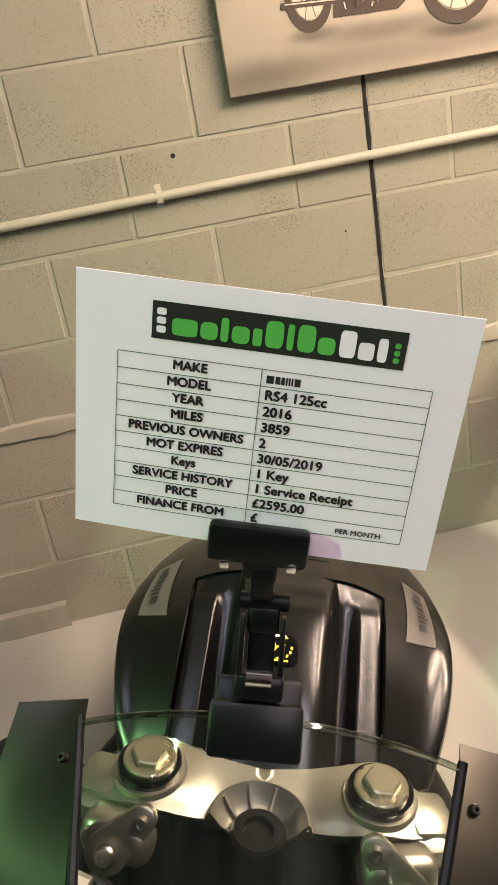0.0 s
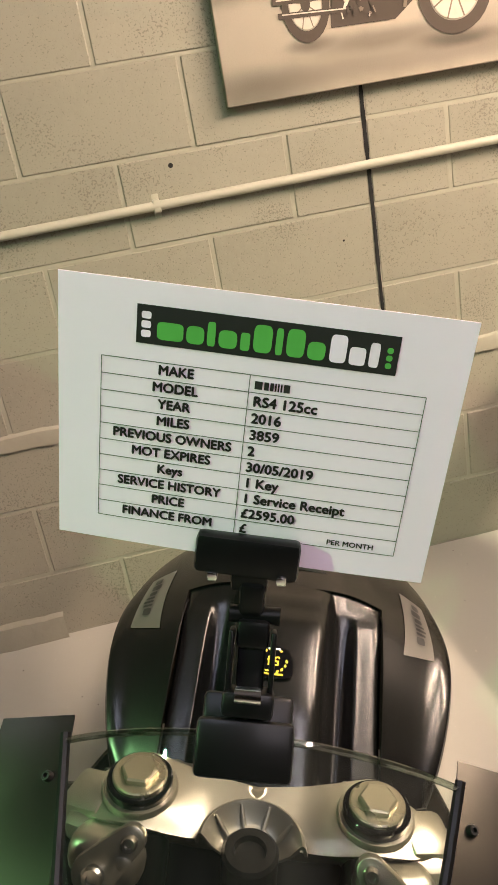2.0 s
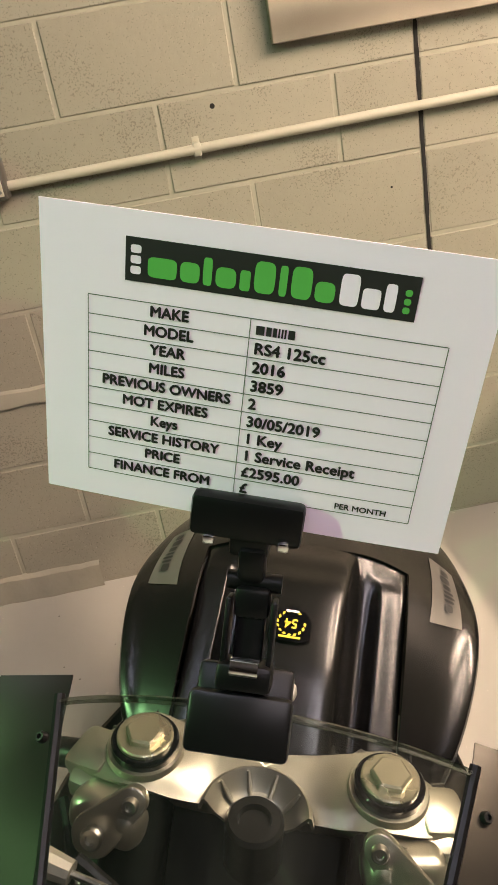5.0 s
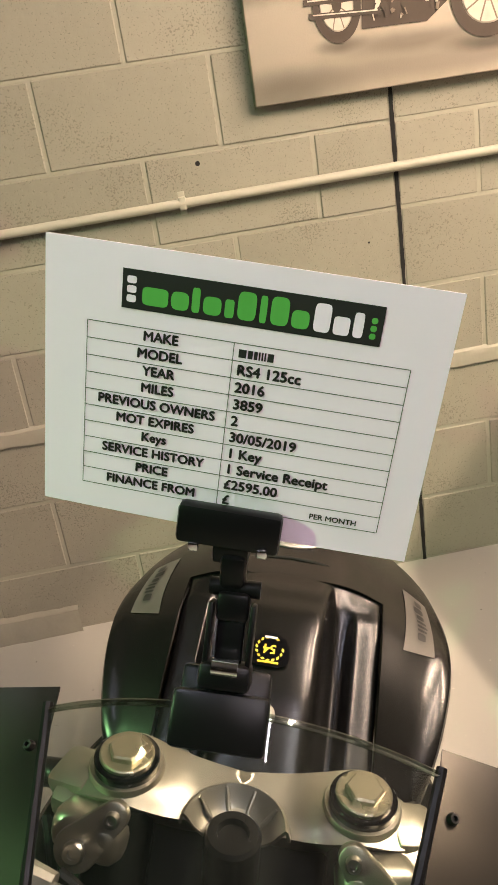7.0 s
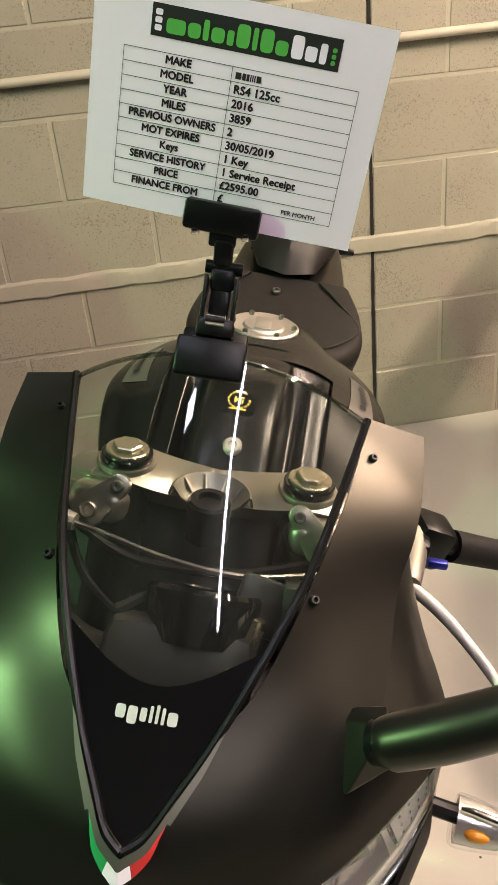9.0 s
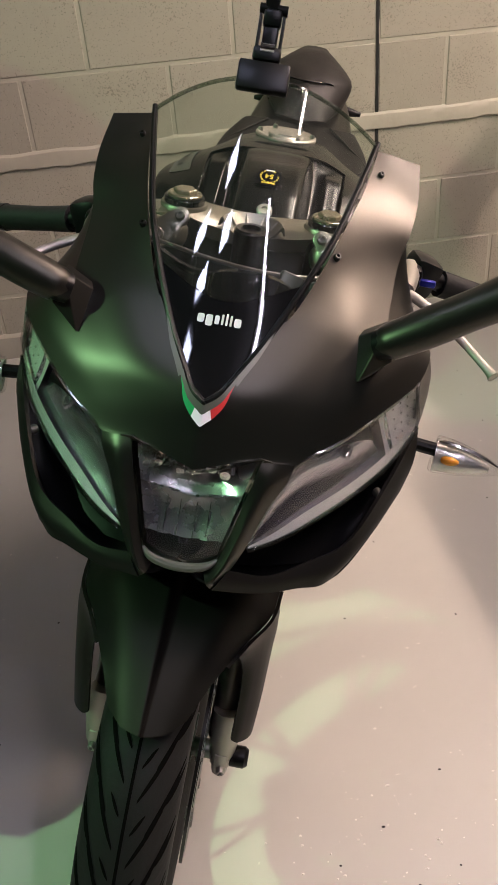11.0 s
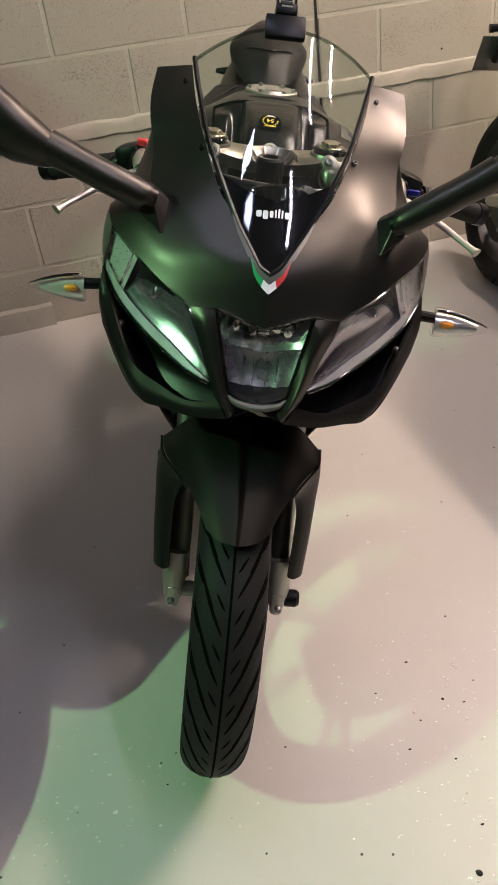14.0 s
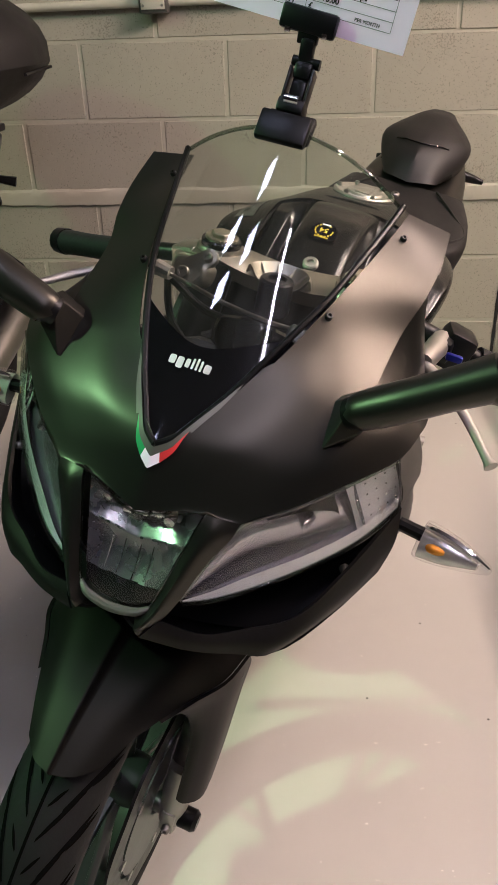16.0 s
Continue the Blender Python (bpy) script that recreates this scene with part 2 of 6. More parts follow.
def part(name, bm, material, parent, label="", smooth=True):
    """One bmesh as one mesh object under a thing or part (or at top level)."""
    data = bpy.data.meshes.new(name)
    if smooth:
        for f in bm.faces:
            f.smooth = True
        for e in bm.edges:
            if len(e.link_faces) == 2 and e.calc_face_angle(0) > 0.6:
                e.smooth = False
    bm.to_mesh(data)
    bm.free()
    data.materials.append(material)
    ob = new(name, data)
    ob.parent = parent
    return tagged(ob, label) if label else ob


def thing(name, label, category, m=None, group="", kind=""):
    ob = new(name)
    ob.empty_display_size = 0.05
    if m is not None:
        ob.matrix_world = m
    return tagged(ob, label, category, group, kind)


def grid(points, closed=False, caps=False):
    """A bmesh over a table of points; closed joins the last column to the first."""
    bm = bmesh.new()
    rows = [[bm.verts.new(p) for p in row] for row in points]
    n = len(rows[0])
    for a, b in zip(rows, rows[1:]):
        for i in range(n if closed else n - 1):
            j = (i + 1) % n
            bm.faces.new((a[i], a[j], b[j], b[i]))
    if caps:
        bm.faces.new(list(reversed(rows[0])))
        bm.faces.new(rows[-1])
    bmesh.ops.recalc_face_normals(bm, faces=bm.faces)
    return bm


def spline(points, n):
    """n points evenly along a Catmull-Rom curve through the points."""
    p = [Vector(q) for q in points]
    p = [2 * p[0] - p[1], *p, 2 * p[-1] - p[-2]]
    out, spans = [], len(p) - 3
    for i in range(n):
        s = i / (n - 1) * spans
        k = min(int(s), spans - 1)
        f = s - k
        a, b, c, d = p[k:k + 4]
        out.append(0.5 * ((2 * b) + (c - a) * f + (2 * a - 5 * b + 4 * c - d) * f * f + (3 * b - a - 3 * c + d) * f ** 3))
    return out


def loft(rows, nu=12, nv=16, thick=0.0):
    """A smooth skin through rows of control points (each row may have its own count)."""
    across = [spline(r, nu) for r in rows]
    columns = [spline([r[i] for r in across], nv) for i in range(nu)]
    bm = grid([[columns[i][k] for i in range(nu)] for k in range(nv)])
    if thick:
        bmesh.ops.solidify(bm, geom=bm.faces[:], thickness=thick)
    return bm


def mirrored(bm):
    """Adds the mirror image across x = 0."""
    made = bmesh.ops.duplicate(bm, geom=bm.verts[:] + bm.edges[:] + bm.faces[:])["geom"]
    verts = [g for g in made if isinstance(g, bmesh.types.BMVert)]
    faces = [g for g in made if isinstance(g, bmesh.types.BMFace)]
    for v in verts:
        v.co.x = -v.co.x
    bmesh.ops.reverse_faces(bm, faces=faces)
    bmesh.ops.remove_doubles(bm, verts=bm.verts, dist=0.0006)
    return bm


def flip(bm):
    for v in bm.verts:
        v.co.x = -v.co.x
    bmesh.ops.reverse_faces(bm, faces=bm.faces)
    return bm


def tube(points, radii, n=14, steps=0, caps=True, squash=1.0):
    """A round bar along points, with a radius at each."""
    if steps:
        radii = [v.x for v in spline([(r, 0, 0) for r in radii], steps)] if not isinstance(radii, (int, float)) else radii
        points = spline(points, steps)
    points = [Vector(p) for p in points]
    if isinstance(radii, (int, float)):
        radii = [radii] * len(points)
    rows, side = [], None
    for i, p in enumerate(points):
        ahead = (points[min(i + 1, len(points) - 1)] - points[max(i - 1, 0)]).normalized()
        if side is None:
            side = ahead.orthogonal().normalized()
        side = (side - ahead * side.dot(ahead)).normalized()
        up = ahead.cross(side)
        rows.append([p + radii[i] * (math.cos(a) * side + squash * math.sin(a) * up) for a in (2 * math.pi * k / n for k in range(n))])
    return grid(rows, True, caps)


def lathe(profile, n=32, centre=(0, 0, 0), axis="X", caps=True):
    """A solid of revolution: profile of (along, radius)."""
    rows = []
    for h, r in profile:
        ring = []
        for k in range(n):
            a = 2 * math.pi * k / n
            c, s = r * math.cos(a), r * math.sin(a)
            ring.append(Vector(centre) + Vector({"X": (h, c, s), "Y": (c, h, s), "Z": (c, s, h)}[axis]))
        rows.append(ring)
    return grid(rows, True, caps and profile[0][1] > 0)


def block(size, centre=(0, 0, 0), bevel=0.0, m=None, segments=2):
    bm = bmesh.new()
    bmesh.ops.create_cube(bm, size=1)
    bmesh.ops.scale(bm, vec=size, verts=bm.verts)
    if bevel:
        bmesh.ops.bevel(bm, geom=bm.edges[:], offset=bevel, segments=segments, profile=0.5, affect="EDGES")
    if m is not None:
        bmesh.ops.transform(bm, matrix=m, verts=bm.verts)
    bmesh.ops.translate(bm, vec=centre, verts=bm.verts)
    return bm


def plate(outline, depth, m=None, bevel=0.0):
    """A flat shape of (x, z) points, depth thick along y, from y = 0 backwards."""
    bm = bmesh.new()
    face = bm.faces.new([bm.verts.new((x, 0, z)) for x, z in outline])
    moved = bmesh.ops.extrude_face_region(bm, geom=[face])["geom"]
    bmesh.ops.translate(bm, vec=(0, depth, 0), verts=[g for g in moved if isinstance(g, bmesh.types.BMVert)])
    bmesh.ops.recalc_face_normals(bm, faces=bm.faces)
    if bevel:
        bmesh.ops.bevel(bm, geom=bm.edges[:], offset=bevel, segments=2, profile=0.5, affect="EDGES")
    if m is not None:
        bmesh.ops.transform(bm, matrix=m, verts=bm.verts)
    return bm


def joined(*bms):
    out = bmesh.new()
    for bm in bms:
        data = bpy.data.meshes.new("piece")
        bm.to_mesh(data)
        bm.free()
        out.from_mesh(data)
        bpy.data.meshes.remove(data)
    return out


def disc(radius, n=20, squash=1.0):
    return [(radius * math.cos(2 * math.pi * k / n), squash * radius * math.sin(2 * math.pi * k / n)) for k in range(n)]


def letters(name, text, size, material, parent, m, align="LEFT", label="", bold=0.0, depth=0.0):
    """Lettering in the built-in font, in the x-z plane, facing -y, turned into a mesh."""
    curve = bpy.data.curves.new(name, "FONT")
    curve.body, curve.size, curve.align_x, curve.offset, curve.extrude = text, size, align, bold, depth
    curve.resolution_u = 3
    holder = new(name, curve)
    bpy.context.view_layer.update()
    data = bpy.data.meshes.new_from_object(holder.evaluated_get(bpy.context.evaluated_depsgraph_get()))
    bpy.data.objects.remove(holder)
    bpy.data.curves.remove(curve)
    data.transform(m @ pose(0, 0, 0, 90, 0, 0))
    data.materials.clear()
    data.materials.append(material)
    ob = new(name, data)
    ob.parent = parent
    return tagged(ob, label) if label else ob


def place(x, y, z, rx=0, ry=0, rz=0):
    return pose(x, y, z, rx, ry, rz)

# ---- the room ----
BACK = WALL_Y + 0.0028


def slab(name, x0, x1, y0, y1, z0, z1, material, label, category):
    ob = part(name, block((x1 - x0, y1 - y0, z1 - z0), ((x0 + x1) / 2, (y0 + y1) / 2, (z0 + z1) / 2)), material, None, smooth=False)
    return tagged(ob, label, category, kind="structure")


floor = slab("floor", -6.0, 6.0, -7.0, 2.7, -0.15, 0.0, FLOOR, "worn cream painted concrete floor with chips and scuffs", "floor")
# loose flakes of paint and grit, scattered in drifts, and a few dark blobs
rng = random.Random(11)
flakes, grit = bmesh.new(), bmesh.new()
DRIFTS = ((0.27, 0.03, 0.05, 0.09, 40), (0.27, 0.32, 0.06, 0.08, 34), (0.3, 0.2, 0.09, 0.06, 30), (0.42, 0.38, 0.08, 0.07, 22), (-0.32, 0.22, 0.09, 0.05, 34), (-0.2, 0.3, 0.08, 0.06, 14), (0.1, 0.3, 0.25, 0.2, 16))
for cx, cy, sx, sy, count in DRIFTS:
    for k in range(count):
        x, y = rng.gauss(cx, sx), rng.gauss(cy, sy)
        size, turn = rng.uniform(0.0012, 0.0034) * (1.7 if rng.random() < 0.1 else 1), rng.uniform(0, 6.28)
        bm = grit if rng.random() < 0.07 else flakes
        ring = [bm.verts.new((x + size * rng.uniform(0.6, 1.3) * math.cos(turn + q * 1.257), y + 0.7 * size * rng.uniform(0.6, 1.3) * math.sin(turn + q * 1.257), 0.0004)) for q in range(5)]
        peak = bm.verts.new((x, y, size * rng.uniform(0.5, 1.0)))
        for q in range(5):
            bm.faces.new((ring[q], ring[(q + 1) % 5], peak))
for x, y, size in ((0.238, -0.03, 0.0055), (0.33, 0.26, 0.003), (-0.05, 0.1, 0.002)):
    ring = [grit.verts.new((x + size * rng.uniform(0.8, 1.2) * math.cos(q * 0.785), y + size * rng.uniform(0.8, 1.2) * math.sin(q * 0.785), 0.0004)) for q in range(8)]
    peak = grit.verts.new((x, y, size * 0.6))
    for q in range(8):
        grit.faces.new((ring[q], ring[(q + 1) % 8], peak))
tagged(part("paint_flakes", flakes, FLAKE, floor, "loose pale flakes of floor paint", smooth=False), kind="stuff")
tagged(part("grit", grit, GAP, floor, "dark grit on the floor", smooth=False), kind="stuff")
wall_north = slab("wall_north", -6.0, 6.0, BACK, BACK + 0.2, 0.0, 2.8, MORTAR, "cream painted concrete block wall with raked joints", "wall")
slab("wall_south", -6.0, 6.0, -7.2, -7.0, 0.0, 2.8, CEILING, "plain painted wall behind the walkway", "wall")
slab("wall_west", -6.2, -6.0, -7.2, 2.7, 0.0, 2.8, CEILING, "plain painted side wall", "wall")
slab("wall_east", 6.0, 6.2, -7.2, 2.7, 0.0, 2.8, CEILING, "plain painted side wall", "wall")
slab("ceiling", -6.2, 6.2, -7.2, 2.7, 2.8, 2.95, CEILING, "plain painted ceiling of the showroom", "ceiling")

# dark movement joint and painted-over ledge on the block wall
CRACK = 0.899
rows = []
for i in range(241):
    z = i * 0.01
    mid = CRACK + 0.0012 * noise.noise((3.1, 7.7, z * 6))
    half = 0.0052 + 0.0016 * noise.noise((1.3, 2.2, z * 25)) + 0.001 * noise.noise((5.3, 2.2, z * 70))
    rows.append([(mid - half, BACK - 0.001, z), (mid - half, BACK - 0.003, z), (mid + half, BACK - 0.003, z), (mid + half, BACK - 0.001, z)])
part("movement_joint", grid(rows), GAP, wall_north, "open black movement joint", smooth=False)
for x, z, r in ((0.367, 1.32, 0.0065), (0.806, 1.044, 0.003), (1.38, 0.731, 0.004)):
    part("drill_hole", lathe([(-0.001, 0.0), (-0.0012, r), (0.004, r * 0.8), (0.004, 0.0)], 12, (x, WALL_Y, z), "Y"), GAP, wall_north)


def rough_strip(x0, x1, z0, z1, out, step=0.02, wobble=0.006, seed=0.0):
    """A hand-laid painted strip along the wall with an uneven edge."""
    rows = []
    n = int((x1 - x0) / step)
    for i in range(n + 1):
        x = x0 + (x1 - x0) * i / n
        a = wobble * noise.noise((x * 9, seed, 0)) + 0.4 * wobble * noise.noise((x * 40, seed, 3))
        b = wobble * noise.noise((x * 12, seed + 5, 1)) + 0.5 * wobble * noise.noise((x * 47, seed, 7))
        d = out * (1 + 0.35 * noise.noise((x * 14, seed, 9)))
        y = BACK
        rows.append([(x, y, z0 + b - 0.004), (x, y - d, z0 + b), (x, y - d * 1.15, (z0 + z1) / 2), (x, y - d * 0.9, z1 + a - 0.006), (x, y, z1 + a + 0.004)])
    return grid(rows)


tagged(part("ledge_trim", rough_strip(-1.6, 2.6, 0.64, 0.688, 0.011), MORTAR, None), "uneven painted mortar ledge running along the block wall", "trim", kind="structure")
tagged(part("plinth_trim", rough_strip(-1.8, -0.232, -0.01, 0.084, 0.022, wobble=0.008, seed=4), MORTAR, None), "broken painted render plinth at the wall's foot", "trim", kind="structure")

# ---- conduit, box and print on the wall ----
conduit = thing("conduit", "cream painted conduit pipe clipped along the block wall", "pipe", pose(0, WALL_Y - 0.018, 1.2255))
part("pipe", tube([(x, 0, 0.0085 * x) for x in (-2.2, -1, 0, 1, 2.8)], 0.0125, 12), PIPE, conduit)
for x in (-1.1, 0.31, 1.75):
    part("saddle_clip", joined(block((0.02, 0.03, 0.034), (x, 0.003, 0.0085 * x), 0.004), block((0.018, 0.004, 0.06), (x, 0.0185, 0.0085 * x), 0.001)), PIPE, conduit)

junction = thing("junction_box", "small grey plastic junction box on the conduit", "electrical box", pose(-0.219, WALL_Y - 0.03, 1.245))
part("body", block((0.085, 0.06, 0.1), (0, 0, 0), 0.006), SILVER, junction)
part("lid", block((0.07, 0.006, 0.085), (0, -0.032, 0.002), 0.002), PIPE, junction)
for sx in (-0.028, 0.028):
    part("screw", lathe([(-0.0365, 0.0), (-0.0365, 0.004), (-0.034, 0.004)], 10, (sx, 0, -0.03), "Y"), STEEL, junction)

canvas = thing("canvas_print", "sepia canvas print of a cruiser motorcycle on a road", "picture", pose(0.537, WALL_Y - 0.034, 1.431))
W_C, H_C = 1.0, 0.66


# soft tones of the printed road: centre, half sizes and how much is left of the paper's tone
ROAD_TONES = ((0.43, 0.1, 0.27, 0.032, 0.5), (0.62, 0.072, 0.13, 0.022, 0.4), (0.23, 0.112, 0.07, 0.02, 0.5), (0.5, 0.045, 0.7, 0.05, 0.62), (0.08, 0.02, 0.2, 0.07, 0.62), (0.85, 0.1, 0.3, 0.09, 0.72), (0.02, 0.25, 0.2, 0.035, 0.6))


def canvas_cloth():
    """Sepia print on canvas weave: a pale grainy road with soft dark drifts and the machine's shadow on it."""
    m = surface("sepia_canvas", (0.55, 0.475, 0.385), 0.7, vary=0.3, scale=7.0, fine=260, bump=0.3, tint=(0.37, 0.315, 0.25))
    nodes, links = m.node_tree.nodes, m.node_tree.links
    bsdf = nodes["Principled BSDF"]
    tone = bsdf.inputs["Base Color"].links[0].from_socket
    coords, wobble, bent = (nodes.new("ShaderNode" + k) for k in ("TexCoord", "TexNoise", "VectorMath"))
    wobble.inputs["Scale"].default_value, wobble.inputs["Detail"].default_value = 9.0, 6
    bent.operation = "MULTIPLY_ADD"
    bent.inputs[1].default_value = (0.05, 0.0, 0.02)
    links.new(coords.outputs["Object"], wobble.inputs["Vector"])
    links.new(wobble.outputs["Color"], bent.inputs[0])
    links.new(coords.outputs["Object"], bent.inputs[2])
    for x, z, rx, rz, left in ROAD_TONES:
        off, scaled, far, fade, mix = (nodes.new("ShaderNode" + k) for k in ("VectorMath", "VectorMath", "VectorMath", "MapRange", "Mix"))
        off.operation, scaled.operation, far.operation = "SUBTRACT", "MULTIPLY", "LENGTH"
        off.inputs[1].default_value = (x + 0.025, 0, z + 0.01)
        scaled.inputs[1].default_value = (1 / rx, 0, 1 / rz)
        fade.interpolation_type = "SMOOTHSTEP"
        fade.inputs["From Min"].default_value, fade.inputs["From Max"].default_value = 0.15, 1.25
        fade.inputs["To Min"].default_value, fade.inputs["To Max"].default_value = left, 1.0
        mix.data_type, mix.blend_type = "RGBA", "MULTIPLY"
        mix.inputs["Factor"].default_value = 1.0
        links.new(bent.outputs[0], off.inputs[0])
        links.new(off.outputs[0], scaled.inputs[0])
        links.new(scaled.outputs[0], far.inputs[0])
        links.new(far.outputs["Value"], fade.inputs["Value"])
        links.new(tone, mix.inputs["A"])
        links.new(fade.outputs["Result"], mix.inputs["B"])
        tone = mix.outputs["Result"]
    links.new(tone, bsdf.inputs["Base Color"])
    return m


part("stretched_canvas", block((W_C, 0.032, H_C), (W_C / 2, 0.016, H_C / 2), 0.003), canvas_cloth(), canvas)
SEPIA_DARK = surface("sepia_dark", (0.07, 0.05, 0.035), 0.65, vary=0.4, scale=40)
SEPIA_MID = surface("sepia_mid", (0.24, 0.185, 0.135), 0.65, vary=0.4, scale=30)
SEPIA_LIGHT = surface("sepia_light", (0.7, 0.62, 0.52), 0.65, vary=0.3, scale=30)


def flat(outline, lift, x=0, z=0, turn=0):
    return plate(outline, 0.0008, pose(x, -lift, z, 0, turn, 0))


def ring(r0, r1, n=28):
    bm = bmesh.new()
    a = [bm.verts.new((r0 * math.cos(2 * math.pi * k / n), 0, r0 * math.sin(2 * math.pi * k / n))) for k in range(n)]
    b = [bm.verts.new((r1 * math.cos(2 * math.pi * k / n), 0, r1 * math.sin(2 * math.pi * k / n))) for k in range(n)]
    for k in range(n):
        bm.faces.new((a[k], b[k], b[(k + 1) % n], a[(k + 1) % n]))
    return bm


def moved(bm, m):
    bmesh.ops.transform(bm, matrix=m, verts=bm.verts)
    return bm


part("printed_sky", flat([(0.004, 0.285), (0.996, 0.285), (0.996, 0.655), (0.004, 0.655)], 0.001), SEPIA_LIGHT, canvas, smooth=False)
part("printed_verge", flat([(0.004, 0.262), (0.5, 0.272), (0.996, 0.268), (0.996, 0.29), (0.004, 0.284)], 0.0014), SEPIA_MID, canvas, smooth=False)
for x, z, rx, rz in ((0.231, 0.202, 0.062, 0.086), (0.621, 0.182, 0.1, 0.102)):
    shape = Matrix.Diagonal((rx, 1, rz, 1))
    part("printed_tyre", moved(ring(0.7, 1.0), pose(x, -0.0022, z) @ shape), SEPIA_DARK, canvas, smooth=False)
    part("printed_rim", moved(ring(0.16, 0.66), pose(x, -0.0018, z) @ shape), SEPIA_LIGHT, canvas, smooth=False)
    part("printed_hub", moved(ring(0.0, 0.2), pose(x, -0.0026, z) @ shape), SEPIA_DARK, canvas, smooth=False)
    for k in range(9):
        a = 2 * math.pi * k / 9
        part("printed_spoke", moved(plate([(-0.02, 0.16), (0.02, 0.16), (0.02, 0.66), (-0.02, 0.66)], 0.0004), pose(x, -0.0024, z) @ shape @ pose(0, 0, 0, 0, math.degrees(a), 0)), SEPIA_MID, canvas, smooth=False)
for x0, z0, x1, z1 in ((0.148, 0.215, 0.315, 0.21), (0.159, 0.183, 0.37, 0.174)):
    part("printed_exhaust", flat([(x0, z0 - 0.007), (x1, z1 - 0.006), (x1 + 0.05, z1 + 0.03), (x1 + 0.045, z1 + 0.036), (x1 - 0.01, z1 + 0.007), (x0, z0 + 0.007)], 0.0032), SEPIA_DARK, canvas, smooth=False)
    part("printed_highlight", flat([(x0 + 0.01, z0 + 0.001), (x1 - 0.02, z1 + 0.001), (x1 - 0.02, z1 + 0.004), (x0 + 0.01, z0 + 0.004)], 0.0036), SEPIA_LIGHT, canvas, smooth=False)
part("printed_engine", flat([(0.29, 0.14), (0.46, 0.137), (0.52, 0.18), (0.52, 0.26), (0.48, 0.34), (0.34, 0.34), (0.3, 0.24)], 0.002), SEPIA_DARK, canvas, smooth=False)
part("printed_tank_and_seat", flat([(0.19, 0.3), (0.3, 0.29), (0.36, 0.36), (0.5, 0.38), (0.55, 0.33), (0.5, 0.3), (0.32, 0.27), (0.24, 0.26)], 0.0028), SEPIA_MID, canvas, smooth=False)
part("printed_fork", flat([(0.55, 0.4), (0.565, 0.4), (0.63, 0.185), (0.612, 0.18)], 0.0034), SEPIA_LIGHT, canvas, smooth=False)
part("printed_rear_fender", flat([(0.17, 0.27), (0.2, 0.3), (0.25, 0.305), (0.3, 0.28), (0.29, 0.27), (0.23, 0.29)], 0.0036), SEPIA_DARK, canvas, smooth=False)
rng = random.Random(4)
for k in range(90):
    x, z, w_, h_ = rng.uniform(0.32, 0.495), rng.uniform(0.155, 0.325), rng.uniform(0.001, 0.0045), rng.uniform(0.002, 0.009)
    t_ = rng.uniform(-40, 40)
    part("printed_engine_detail", flat([(-w_, -h_), (w_, -h_), (w_, h_), (-w_, h_)], 0.003 + 0.00005 * k, x, z, t_), (SEPIA_MID, SEPIA_DARK, SEPIA_MID, SEPIA_DARK, SEPIA_LIGHT)[k % 5], canvas, smooth=False)


# ---- the motorcycle ----


def tyre_profile(radius, width, inner=0.215):
    half, out = width / 2, []
    for k in range(-8, 9):
        a = math.radians(k * 11.5)
        out.append((half * math.sin(a) / math.sin(math.radians(92)), radius - (1 - math.cos(a)) * half * 0.82))
    return [(-half * 0.66, inner), (-half * 0.92, inner + 0.018), *out, (half * 0.92, inner + 0.018), (half * 0.66, inner)]


